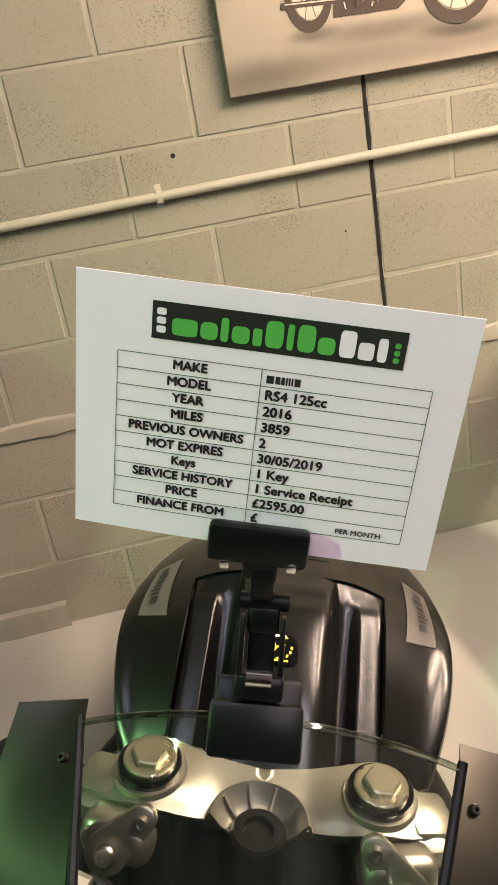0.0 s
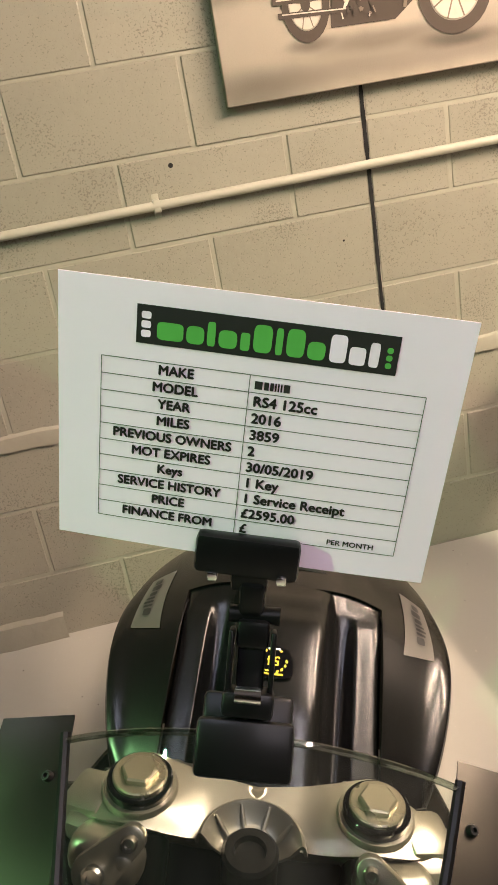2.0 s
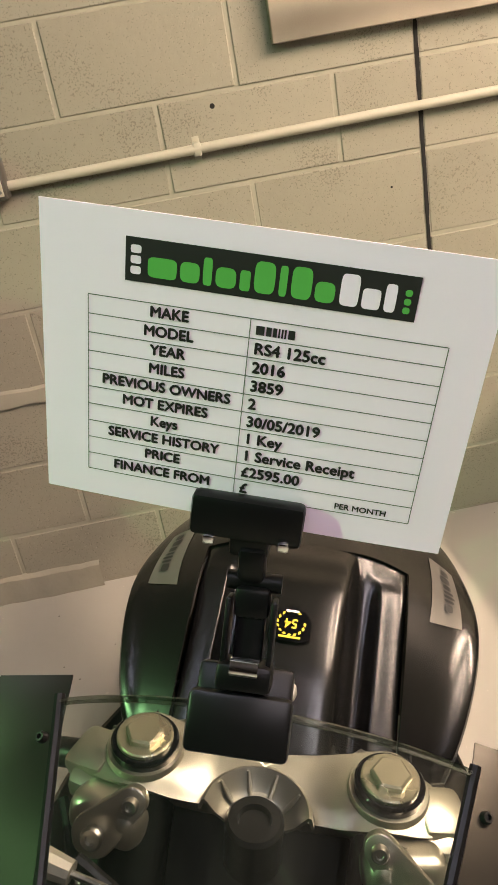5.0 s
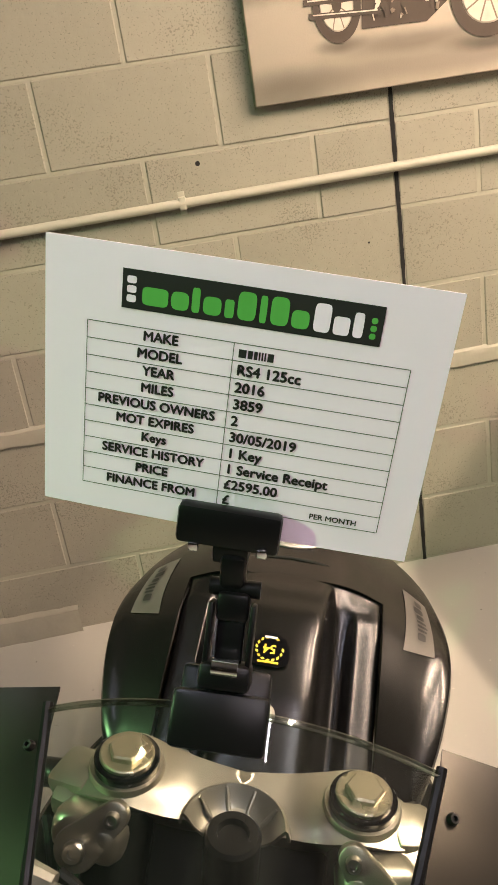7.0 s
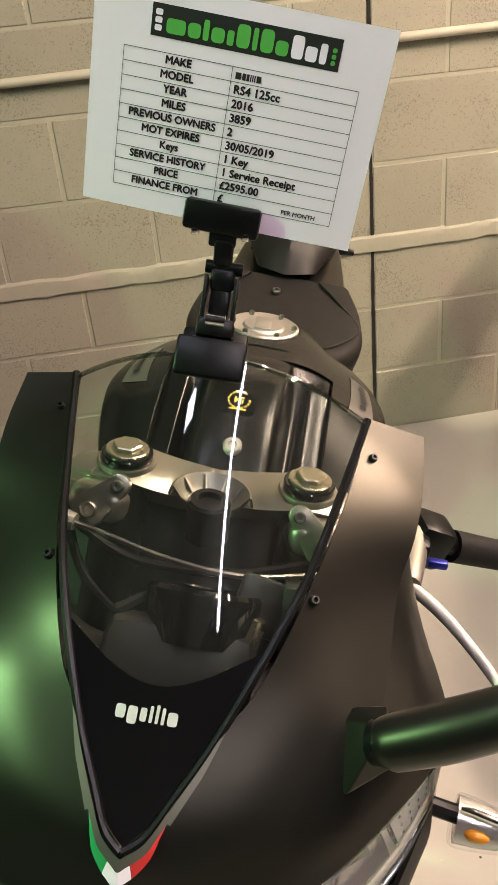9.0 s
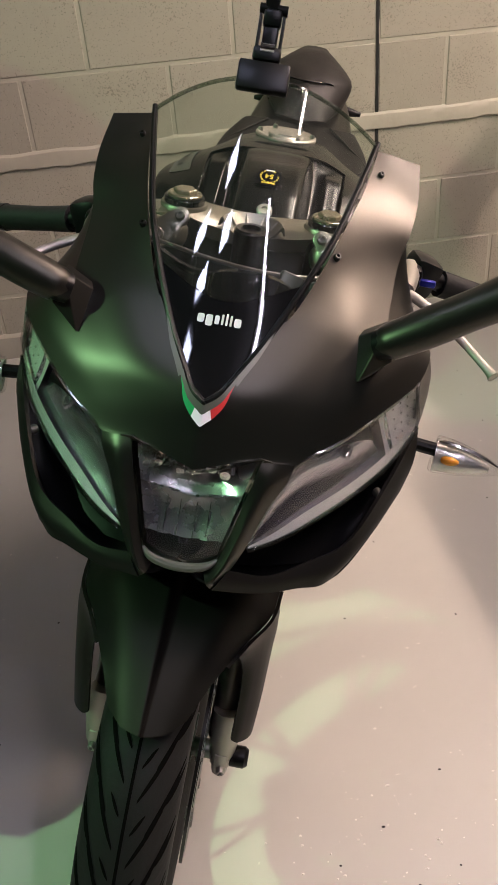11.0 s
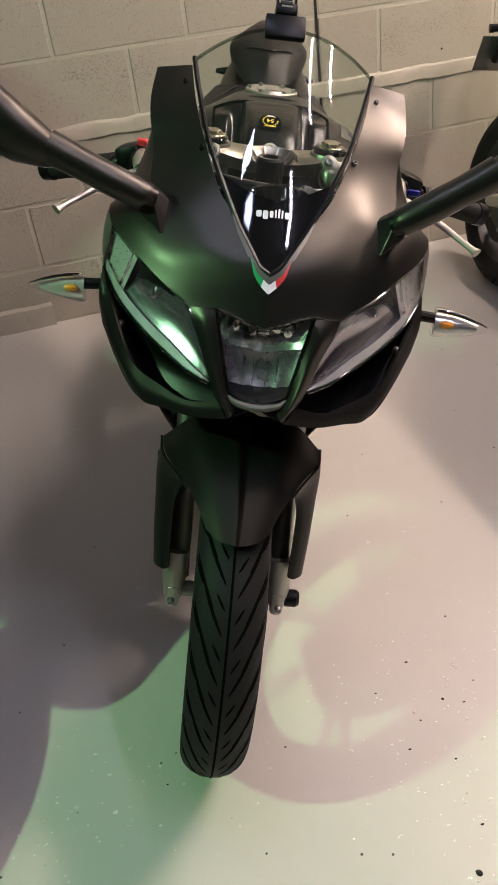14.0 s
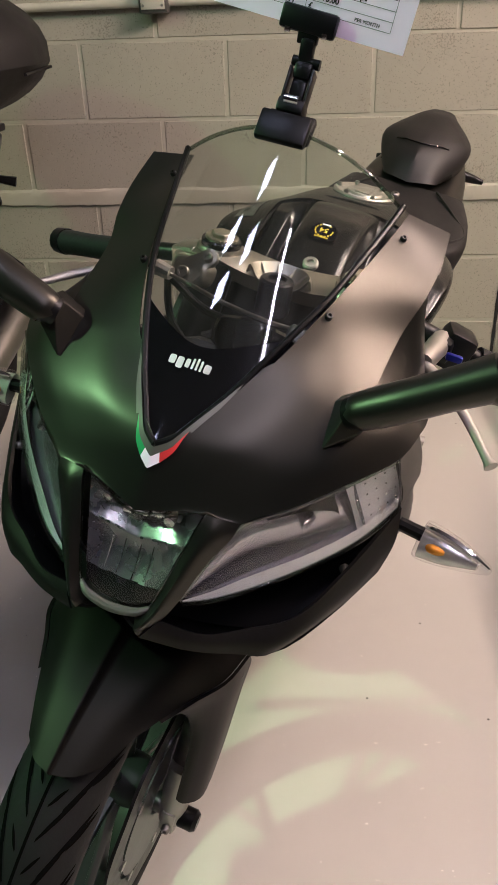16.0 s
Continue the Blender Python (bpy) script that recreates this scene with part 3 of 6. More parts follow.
def wheel(parent, y, radius, width, spokes, brake_side=1, spoke_material=None, name="front_wheel"):
    """A cast wheel: tyre with cut grooves, rim, spokes, hub and brake disc, round an axle across the frame."""
    c = (0, y, radius)
    hub_part = part(name, lathe([(-0.045, 0.0), (-0.045, 0.032), (-0.02, 0.036), (0.02, 0.036), (0.045, 0.032), (0.045, 0.0)], 24, c), RIM, parent)
    profile = tyre_profile(radius, width)
    part("tyre", lathe(profile, 96, c, caps=False), RUBBER, hub_part)
    w = width * 0.34
    part("rim", lathe([(-w, 0.218), (-w - 0.004, 0.224), (-w, 0.216), (-w * 0.6, 0.21), (0, 0.203), (w * 0.6, 0.21), (w, 0.216), (w + 0.004, 0.224), (w, 0.218)], 64, c, caps=False), spoke_material or RIM, hub_part)
    for k in range(spokes):
        a = 2 * math.pi * k / spokes + 0.3
        d = Vector((0, math.cos(a), math.sin(a)))
        side = Vector((0, -math.sin(a), math.cos(a)))
        o = Vector(c)
        bars = [tube([o + 0.03 * d, o + 0.1 * d + s * 0.003 * side, o + 0.205 * d + s * 0.024 * side], [0.014, 0.008, 0.007], 8, 8, squash=0.7) for s in (-1, 1)]
        part("spoke", joined(*bars), spoke_material or RIM, hub_part)
    x = brake_side * 0.058
    rows = [[(x + t, c[1] + r * math.cos(q), c[2] + r * math.sin(q)) for t, r in ((-0.002, 0.108), (-0.002, 0.15), (0.002, 0.15), (0.002, 0.108), (-0.002, 0.108))] for q in (2 * math.pi * i / 72 for i in range(73))]
    for i, row in enumerate(rows):
        s = 1 + 0.018 * math.cos(i * 2 * math.pi / 8)
        rows[i] = [(px, c[1] + (py - c[1]) * s, c[2] + (pz - c[2]) * s) for px, py, pz in row]
    part("brake_disc", grid(rows), BLACK_BOLT, hub_part, "wavy steel brake disc")
    part("disc_carrier", lathe([(x - 0.003, 0.03), (x - 0.003, 0.104), (x + 0.003, 0.104), (x + 0.003, 0.03)], 40, c, caps=False), RIM, hub_part)
    for k in range(8):
        a = 2 * math.pi * k / 8
        part("disc_bobbin", lathe([(x - 0.005, 0.0), (x - 0.005, 0.007), (x + 0.005, 0.007), (x + 0.005, 0.0)], 10, (0, c[1] + 0.107 * math.cos(a), c[2] + 0.107 * math.sin(a))), STEEL, hub_part)
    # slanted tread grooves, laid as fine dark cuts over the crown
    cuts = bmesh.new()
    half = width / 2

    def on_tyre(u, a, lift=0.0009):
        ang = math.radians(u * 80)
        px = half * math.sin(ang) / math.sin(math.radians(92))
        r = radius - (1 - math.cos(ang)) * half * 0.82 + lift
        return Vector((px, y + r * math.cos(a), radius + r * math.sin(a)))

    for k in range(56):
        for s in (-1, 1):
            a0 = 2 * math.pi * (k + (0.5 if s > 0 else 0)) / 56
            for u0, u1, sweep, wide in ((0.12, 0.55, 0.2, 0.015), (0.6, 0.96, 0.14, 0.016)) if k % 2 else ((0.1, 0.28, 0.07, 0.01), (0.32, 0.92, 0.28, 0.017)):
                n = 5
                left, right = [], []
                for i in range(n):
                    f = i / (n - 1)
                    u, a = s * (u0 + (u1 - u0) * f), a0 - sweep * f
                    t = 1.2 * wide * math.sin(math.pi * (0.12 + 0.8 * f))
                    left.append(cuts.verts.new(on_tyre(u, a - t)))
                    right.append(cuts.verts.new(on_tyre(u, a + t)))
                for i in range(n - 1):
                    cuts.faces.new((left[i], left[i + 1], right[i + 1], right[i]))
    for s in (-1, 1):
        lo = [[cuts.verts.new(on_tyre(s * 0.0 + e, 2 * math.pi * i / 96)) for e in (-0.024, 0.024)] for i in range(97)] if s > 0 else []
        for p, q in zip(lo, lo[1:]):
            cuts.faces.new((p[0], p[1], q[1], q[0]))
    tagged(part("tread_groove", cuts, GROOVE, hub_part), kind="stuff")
    return hub_part


def bolt(parent, at, along, r=0.006, name="bolt", material=None):
    at, along = Vector(at), Vector(along).normalized()
    bm = lathe([(-0.004, r), (0.002, r), (0.004, r * 0.8), (0.004, r * 0.45), (0.001, r * 0.42), (0.001, 0.0)], 12, (0, 0, 0), "Z")
    bmesh.ops.transform(bm, matrix=Matrix.Translation(at) @ along.to_track_quat("Z", "Y").to_matrix().to_4x4(), verts=bm.verts)
    return part(name, bm, material or STEEL, parent)


bike = thing("motorcycle", "matt black sport motorcycle with clear screen on its side stand", "motorcycle", BIKE)
R_W, Y_W, X_W = 0.292, 0.019, -0.008
front = wheel(bike, Y_W, R_W, 0.1, 6, 1)
front.location.x = X_W
wheel(bike, 1.34, 0.31, 0.135, 6, -1, name="rear_wheel")

# windscreen: s runs up the slope, w is the half width, bend the drop towards the sides
S0, S1, TIP = 0.566, 0.916, 0.583


def screen_point(s, f, lift=0.0):
    """A point of the screen: s up its slope, f from -1 to 1 across."""
    knots = ((0.583, 0.0), (0.592, 0.012), (0.614, 0.0245), (0.657, 0.0465), (0.764, 0.088), (0.85, 0.109), (0.93, 0.125))
    for i in range(len(knots) - 1):
        (a, wa), (b, wb) = knots[i], knots[i + 1]
        if s <= b or i == len(knots) - 2:
            before, after = knots[max(i - 1, 0)], knots[min(i + 2, len(knots) - 1)]
            ma = (wb - before[1]) / (b - before[0]) * (b - a)
            mb = (after[1] - wa) / (after[0] - a) * (b - a)
            q = (s - a) / (b - a)
            w = wa * (1 + 2 * q) * (1 - q) ** 2 + ma * q * (1 - q) ** 2 + wb * q * q * (3 - 2 * q) + mb * q * q * (q - 1)
            break
    x = f * w
    c = max(0.0, min(1.0, (s - 0.66) / 0.25))
    c = 2.0 + 2.0 * c * c * (3 - 2 * c)
    bow = max(0.0, 1 - (s - TIP) / 0.085)
    drop = c * x * x - lift - 0.006 * bow * bow
    along = s - S0
    y, z = -0.035 + along * 0.707, 0.838 + along * 0.707
    return Vector((x, y + drop * 0.707, z - drop * 0.707))


def screen_skin(s0, s1, arch=0.0, n=44, lift=0.0, fill=1.0, low_arch=0.0):
    rows = []
    for i in range(n + 1):
        row = []
        for k in range(41):
            f = -1 + 2 * k / 40
            a, b = s0 + low_arch * (1 - f * f), s1 + arch * (1 - f * f)
            row.append(screen_point(a + (b - a) * i / n, f * fill, lift))
        rows.append(row)
    return grid(rows)


skin = screen_skin(0.721, 0.908, 0.015, low_arch=-0.036)
bmesh.ops.solidify(skin, geom=skin.faces[:], thickness=0.0015)
screen = part("windscreen", skin, SCREEN, bike, "clear acrylic windscreen")
screen.visible_shadow = False
skin = screen_skin(0.5835, 0.72, -0.036)
bmesh.ops.solidify(skin, geom=skin.faces[:], thickness=0.003)
part("screen_base", skin, GLOSS, bike, "gloss black lower screen")
edge_pts = [screen_point(TIP + 0.0005 + (S1 - TIP - 0.004) * (i / 24) ** 1.5, 1.0) for i in range(25)]
for side in (1, -1):
    part("screen_seal", tube([(side * p.x, p.y, p.z) for p in edge_pts], 0.0034, 8), PLASTIC, bike)

# upper fairing: from the nose over the headlamps up to the two tips beside the screen
INNER = [(0, -0.054, 0.797), (0, -0.04, 0.828), (0, -0.0275, 0.855), (0.0225, -0.008, 0.872), (0.048, 0.034, 0.9015), (0.069, 0.062, 0.921), (0.092, 0.117, 0.959), (0.112, 0.19, 0.995), (0.122, 0.25, 1.017), (0.126, 0.281, 1.028)]
OUTER = [(0.062, -0.038, 0.812), (0.093, -0.03, 0.806), (0.13, -0.004, 0.823), (0.166, 0.03, 0.842), (0.203, 0.076, 0.859), (0.214, 0.115, 0.872), (0.164, 0.165, 0.941), (0.173, 0.2, 0.968), (0.177, 0.236, 0.992), (0.174, 0.277, 1.021)]
PUFF = [0.0, 0.001, 0.004, 0.008, 0.011, 0.011, 0.0, 0.0, 0.0, 0.0]
OUT = Vector((0.45, -0.6, 0.6)).normalized()
upper_rows, lower_rows = [], []
for i, (a, b, h) in enumerate(zip(INNER, OUTER, PUFF)):
    a, b = Vector(a), Vector(b)
    fold = a.lerp(b, 0.58) + OUT * h if i < 6 else b
    upper_rows.append([a, a.lerp(fold, 0.5) + OUT * h * 0.35, fold])
    if i < 6:
        lower_rows.append([fold, fold.lerp(b, 0.5) + OUT * h * 0.3, b])
# behind the lamp the lower half sinks away under the upper half's knife edge
lower_rows += [[(0.158, 0.155, 0.927), (0.184, 0.163, 0.903), (0.216, 0.165, 0.86)], [(0.168, 0.2, 0.956), (0.184, 0.21, 0.915), (0.214, 0.22, 0.845)], [(0.172, 0.238, 0.982), (0.178, 0.25, 0.93), (0.205, 0.262, 0.84)]]
shell = joined(loft(upper_rows, 10, 46), loft(lower_rows, 7, 41))
bmesh.ops.remove_doubles(shell, verts=shell.verts, dist=0.0002)
mirrored(shell)
bmesh.ops.recalc_face_normals(shell, faces=shell.faces)
bmesh.ops.solidify(shell, geom=shell.faces[:], thickness=0.0015)
top_edge = [screen_point(0.908 + 0.015 * (1 - (k / 12 - 1) ** 2), k / 12 - 1) for k in range(25)]
part("screen_edge", tube(top_edge, 0.0021, 8), ACRYLIC_EDGE, bike, "polished acrylic edge")
fairing = part("upper_fairing", shell, SATIN, bike, "matt black upper fairing")
# side skirts of the fairing running back to the frame
for side in (1, -1):
    rows = [[(0.203, 0.078, 0.857), (0.216, 0.12, 0.842), (0.214, 0.2, 0.82)], [(0.219, 0.098, 0.795), (0.229, 0.15, 0.765), (0.225, 0.24, 0.735)], [(0.195, 0.08, 0.73), (0.228, 0.2, 0.69), (0.23, 0.3, 0.66)], [(0.15, 0.12, 0.64), (0.19, 0.28, 0.56), (0.195, 0.4, 0.5)], [(0.11, 0.26, 0.5), (0.135, 0.42, 0.36), (0.14, 0.52, 0.3)]]
    bm = loft(rows, 12, 20, 0.003)
    part("side_fairing", flip(bm) if side < 0 else bm, SATIN, bike)

# flanks of the fairing, down to the belly
for side in (1, -1):
    bm = loft([[(0.2, 0.28, 0.78), (0.2, 0.45, 0.75), (0.17, 0.6, 0.72)], [(0.215, 0.3, 0.6), (0.212, 0.52, 0.57), (0.19, 0.8, 0.52)], [(0.17, 0.4, 0.4), (0.185, 0.6, 0.36), (0.17, 0.95, 0.36)], [(0.11, 0.48, 0.24), (0.12, 0.7, 0.19), (0.11, 1.0, 0.2)]], 12, 14, 0.003)
    part("lower_fairing", flip(bm) if side < 0 else bm, SATIN, bike)

# centre headlamp
part("lamp_surround", mirrored(loft([[(0.062, -0.0375, 0.8115), (0.077, -0.036, 0.8085), (0.093, -0.0295, 0.8055)], [(0.059, -0.0475, 0.798), (0.073, -0.0485, 0.795), (0.089, -0.0385, 0.792)], [(0.051, -0.059, 0.766), (0.061, -0.064, 0.764), (0.0755, -0.052, 0.766)], [(0.0405, -0.0745, 0.724), (0.047, -0.083, 0.722), (0.0605, -0.07, 0.727)], [(0.033, -0.079, 0.7075), (0.0365, -0.0945, 0.703), (0.05, -0.08, 0.706)], [(0.025, -0.082, 0.6985), (0.0295, -0.0925, 0.6945), (0.0345, -0.0935, 0.69)]], 8, 20, 0.004)), SATIN, bike, "matt black nose pillars")
def bowl_row(v):
    """One level of the centre lamp's bowl: half width, depth and height, v from its top to its foot."""
    return 0.0595 - 0.0215 * v, -0.03 - 0.037 * v, 0.81 - 0.083 * v


def fluted(v0, v1, sink, flutes, n=10):
    """A hollow of the centre lamp between two levels, pressed into upright flutes, its foot drawn to a low point."""
    rows = []
    for k in range(n + 1):
        v = v0 + (v1 - v0) * k / n
        half, y, z = bowl_row(v)
        row = []
        for i in range(61):
            u = -1 + i / 30
            hollow = sink * (1 - abs(u) ** 2.5) * math.sin(math.pi * (0.12 + 0.76 * k / n))
            row.append((u * half, y + hollow + 0.0012 * abs(math.sin(u * flutes)), z - (0.012 - 0.004 * v) * (1 - abs(u))))
        rows.append(row)
    return grid(rows)


head = part("headlamp", fluted(0.5, 1.0, 0.007, 5.2), DIM_REFLECTOR, bike, "clear centre headlamp with chrome reflector")
part("upper_bowl", fluted(0.0, 0.54, 0.02, 2.2), DIM_REFLECTOR, head)
part("bowl_step", joined(*[tube([(u * bowl_row(0.485)[0], bowl_row(0.485)[1] + 0.002 * (1 - u * u), bowl_row(0.485)[2] - 0.01 * (1 - abs(u)) + 0.0008) for u in (-0.98, -0.6, -0.3, 0, 0.3, 0.6, 0.98)], 0.0013, 8, 30)]), DIM_REFLECTOR, head)
part("bulb_holder", joined(block((0.016, 0.012, 0.012), (0.0, -0.034, 0.786), 0.003, pose(0, 0, 0, -20)), block((0.009, 0.012, 0.018), (-0.014, -0.034, 0.787), 0.002, pose(0, 0, 0, -20, 0, 8)), block((0.012, 0.01, 0.01), (0.016, -0.034, 0.789), 0.003, pose(0, 0, 0, -10, 20, 0))), CHROME, head)
part("bulb", lathe([(-0.05, 0.0), (-0.049, 0.0035), (-0.043, 0.0055), (-0.03, 0.0055)], 16, (0.0, -0.002, 0.779), "Y"), LENS, head).visible_shadow = False
for x, z, r in ((-0.034, 0.79, 0.0065), (0.03, 0.788, 0.0085)):
    part("lamp_stud", lathe([(-0.043, 0.0), (-0.042, r * 0.6), (-0.037, r), (-0.03, r)], 18, (x, -0.001, z), "Y"), CHROME, head)
for x in (-0.021, -0.008, 0.008, 0.021):
    part("bowl_rib", tube([(x, bowl_row(v)[1] + 0.0055 * math.sin(math.pi * (0.12 + 0.76 * (v - 0.5) * 2)), bowl_row(v)[2] - 0.01 * (1 - abs(x) / bowl_row(v)[0])) for v in (0.56, 0.7, 0.84, 0.96)], 0.0006, 6), CHROME, head)
LENS_ROWS = [[(0.0, -0.056, 0.797), (0.03, -0.049, 0.8025), (0.0625, -0.0375, 0.8115)], [(0, -0.074, 0.752), (0.025, -0.07, 0.757), (0.05, -0.0575, 0.765)], [(0, -0.0845, 0.718), (0.02, -0.082, 0.72), (0.0395, -0.0735, 0.726)], [(0, -0.0855, 0.704), (0.019, -0.083, 0.7055), (0.036, -0.0775, 0.711)]]
part("lens", mirrored(loft(LENS_ROWS, 12, 16, 0.002)), LENS, head).visible_shadow = False
rim = [(-x, y, z) for x, y, z in reversed(LENS_ROWS[0][1:])] + LENS_ROWS[0]
part("lens_edge", tube(rim, 0.0013, 8, 30), ACRYLIC_EDGE, head)
for side in (1, -1):
    part("lens_edge", tube([(side * x, y - 0.0006, z) for x, y, z in (r[2] for r in LENS_ROWS)], 0.0014, 8, 20), ACRYLIC_EDGE, head)
lip = [(-0.0365, -0.0765, 0.7125), (-0.027, -0.0825, 0.7075), (-0.013, -0.0848, 0.7045), (0.0, -0.0855, 0.7035), (0.013, -0.0848, 0.7045), (0.027, -0.0825, 0.7075), (0.0365, -0.0765, 0.7125)]
part("lens_lip", tube(lip, [0.002, 0.004, 0.0046, 0.0048, 0.0046, 0.004, 0.002], 10, 30), SILVER, head, "frosted foot of the clear lens")
part("lamp_bezel", mirrored(loft([[(0.0, -0.064, 0.722), (0.018, -0.0625, 0.724), (0.0385, -0.058, 0.731)], [(0.0, -0.078, 0.706), (0.016, -0.076, 0.707), (0.035, -0.071, 0.714)]], 8, 4, 0.003)), PLASTIC, head)

# side headlamps
UP = [(0.061, -0.0675, 0.727), (0.075, -0.0505, 0.766), (0.0945, -0.0285, 0.804), (0.132, -0.002, 0.822), (0.168, 0.034, 0.84), (0.204, 0.078, 0.858)]
LOW = [(0.063, -0.0665, 0.722), (0.089, -0.052, 0.728), (0.119, -0.028, 0.738), (0.159, 0.012, 0.753), (0.195, 0.055, 0.772), (0.219, 0.098, 0.794)]


def lamp_rows(bulge, sink=0.0, trim=0.0):
    out = []
    for a, b in zip(UP, LOW):
        a, b = Vector(a), Vector(b)
        a, b = a.lerp(b, trim), b.lerp(a, trim)
        face = Vector((0.45, -0.85, 0.1)).normalized()
        span = (a - b).length / 0.07
        out.append([a - face * sink, a.lerp(b, 0.5) + face * (bulge * span - sink), b - face * sink])
    return out


def faceted(bm):
    """Presses upright facets into a lamp's reflector."""
    for v in bm.verts:
        v.co.y += 0.0003 * abs(math.sin(v.co.x * 330))
    return bm


for side in (1, -1):
    turned = flip if side < 0 else (lambda bm: bm)
    lamp = part("side_headlamp", turned(faceted(loft(lamp_rows(-0.012, 0.008, 0.03), 10, 150))), REFLECTOR, bike, "swept clear headlamp with chrome reflector")
    part("lens", turned(loft(lamp_rows(0.006), 10, 26, 0.002)), LENS, lamp).visible_shadow = False
    bm = tube(UP, 0.0022, 8, 24)
    part("upper_lens_edge", turned(bm), ACRYLIC_EDGE, lamp)
    part("lower_lens_edge", turned(tube(LOW, 0.0026, 8, 24)), ACRYLIC_EDGE, lamp)
    post = [[Vector(UP[4]).lerp(Vector(LOW[4]), f) + Vector((dx, 0.012, 0)) for dx in (-0.004, 0.0, 0.004)] for f in (0.05, 0.5, 0.95)]
    hood = [[Vector(UP[3]).lerp(Vector(UP[4]), g).lerp(Vector(LOW[3]).lerp(Vector(LOW[4]), g), f * w) + Vector((0, 0.005, 0)) for f in (0.03, 0.5, 1.0)] for g, w in ((-0.55, 0.04), (0.1, 0.14), (0.55, 0.3), (0.7, 0.42))]
    part("dark_hood", turned(loft(hood, 6, 12)), PLASTIC, lamp)
    part("divider", turned(loft(post, 4, 6)), REFLECTOR, lamp)
    rows = [[Vector(a).lerp(Vector(b), 0.82) + Vector((-0.001, 0.004, 0)), Vector(b) + Vector((-0.001, 0.002, 0.0))] for a, b in zip(UP, LOW)]
    part("lower_trim", turned(loft([[r[0], r[0].lerp(r[1], 0.5), r[1]] for r in rows], 5, 20)), LIGHT_GUIDE, lamp)
    def inside(g, f, back):
        """A point behind the lens: g along the lamp from its fourth station to its outer end, f from the upper to the lower edge."""
        i = min(int(3 + g * 2), 4)
        h = 3 + g * 2 - i
        return Vector(UP[i]).lerp(Vector(UP[i + 1]), h).lerp(Vector(LOW[i]).lerp(Vector(LOW[i + 1]), h), f) + Vector((-0.002, back, 0))

    part("position_lamp", turned(loft([[inside(g, f, 0.006 + 0.004 * math.sin(3.1 * f)) for f in (0.03, 0.35, 0.65, 0.97)] for g in (0.47, 0.62, 0.8, 1.0)], 8, 12)), LIGHT_GUIDE, lamp, "dotted frosted position lamp")
    part("end_cap", turned(loft([[Vector(UP[5]).lerp(Vector(LOW[5]), f) + Vector((0.001, 0.001, 0)) for f in (0.0, 0.5, 1.0)], [(0.2095, 0.094, 0.866), (0.2185, 0.106, 0.838), (0.2235, 0.113, 0.806)], [(0.214, 0.112, 0.871), (0.2225, 0.124, 0.845), (0.227, 0.132, 0.818)]], 8, 8, 0.002)), SILVER, lamp, "smoked grey end of the lamp")
    for k, (f, g) in enumerate(((0.61, 0.36),)):
        i = f * 5
        p = Vector(UP[int(i)]).lerp(Vector(LOW[int(i)]), g) + Vector((0, 0.02, 0))
        bm = lathe([(-0.014, 0.0), (-0.013, 0.003), (-0.008, 0.0055), (0.004, 0.0075)], 18, p, "Y")
        part("bulb", turned(bm), REFLECTOR, lamp)
    for k in range(20):
        p = inside(0.56 + 0.1 * (k % 5), 0.16 + 0.2 * (k // 5), 0.0045)
        part("position_led", turned(lathe([(-0.0025, 0.0), (-0.002, 0.0007), (0, 0.0012)], 8, p, "Y")), CHROME, lamp)

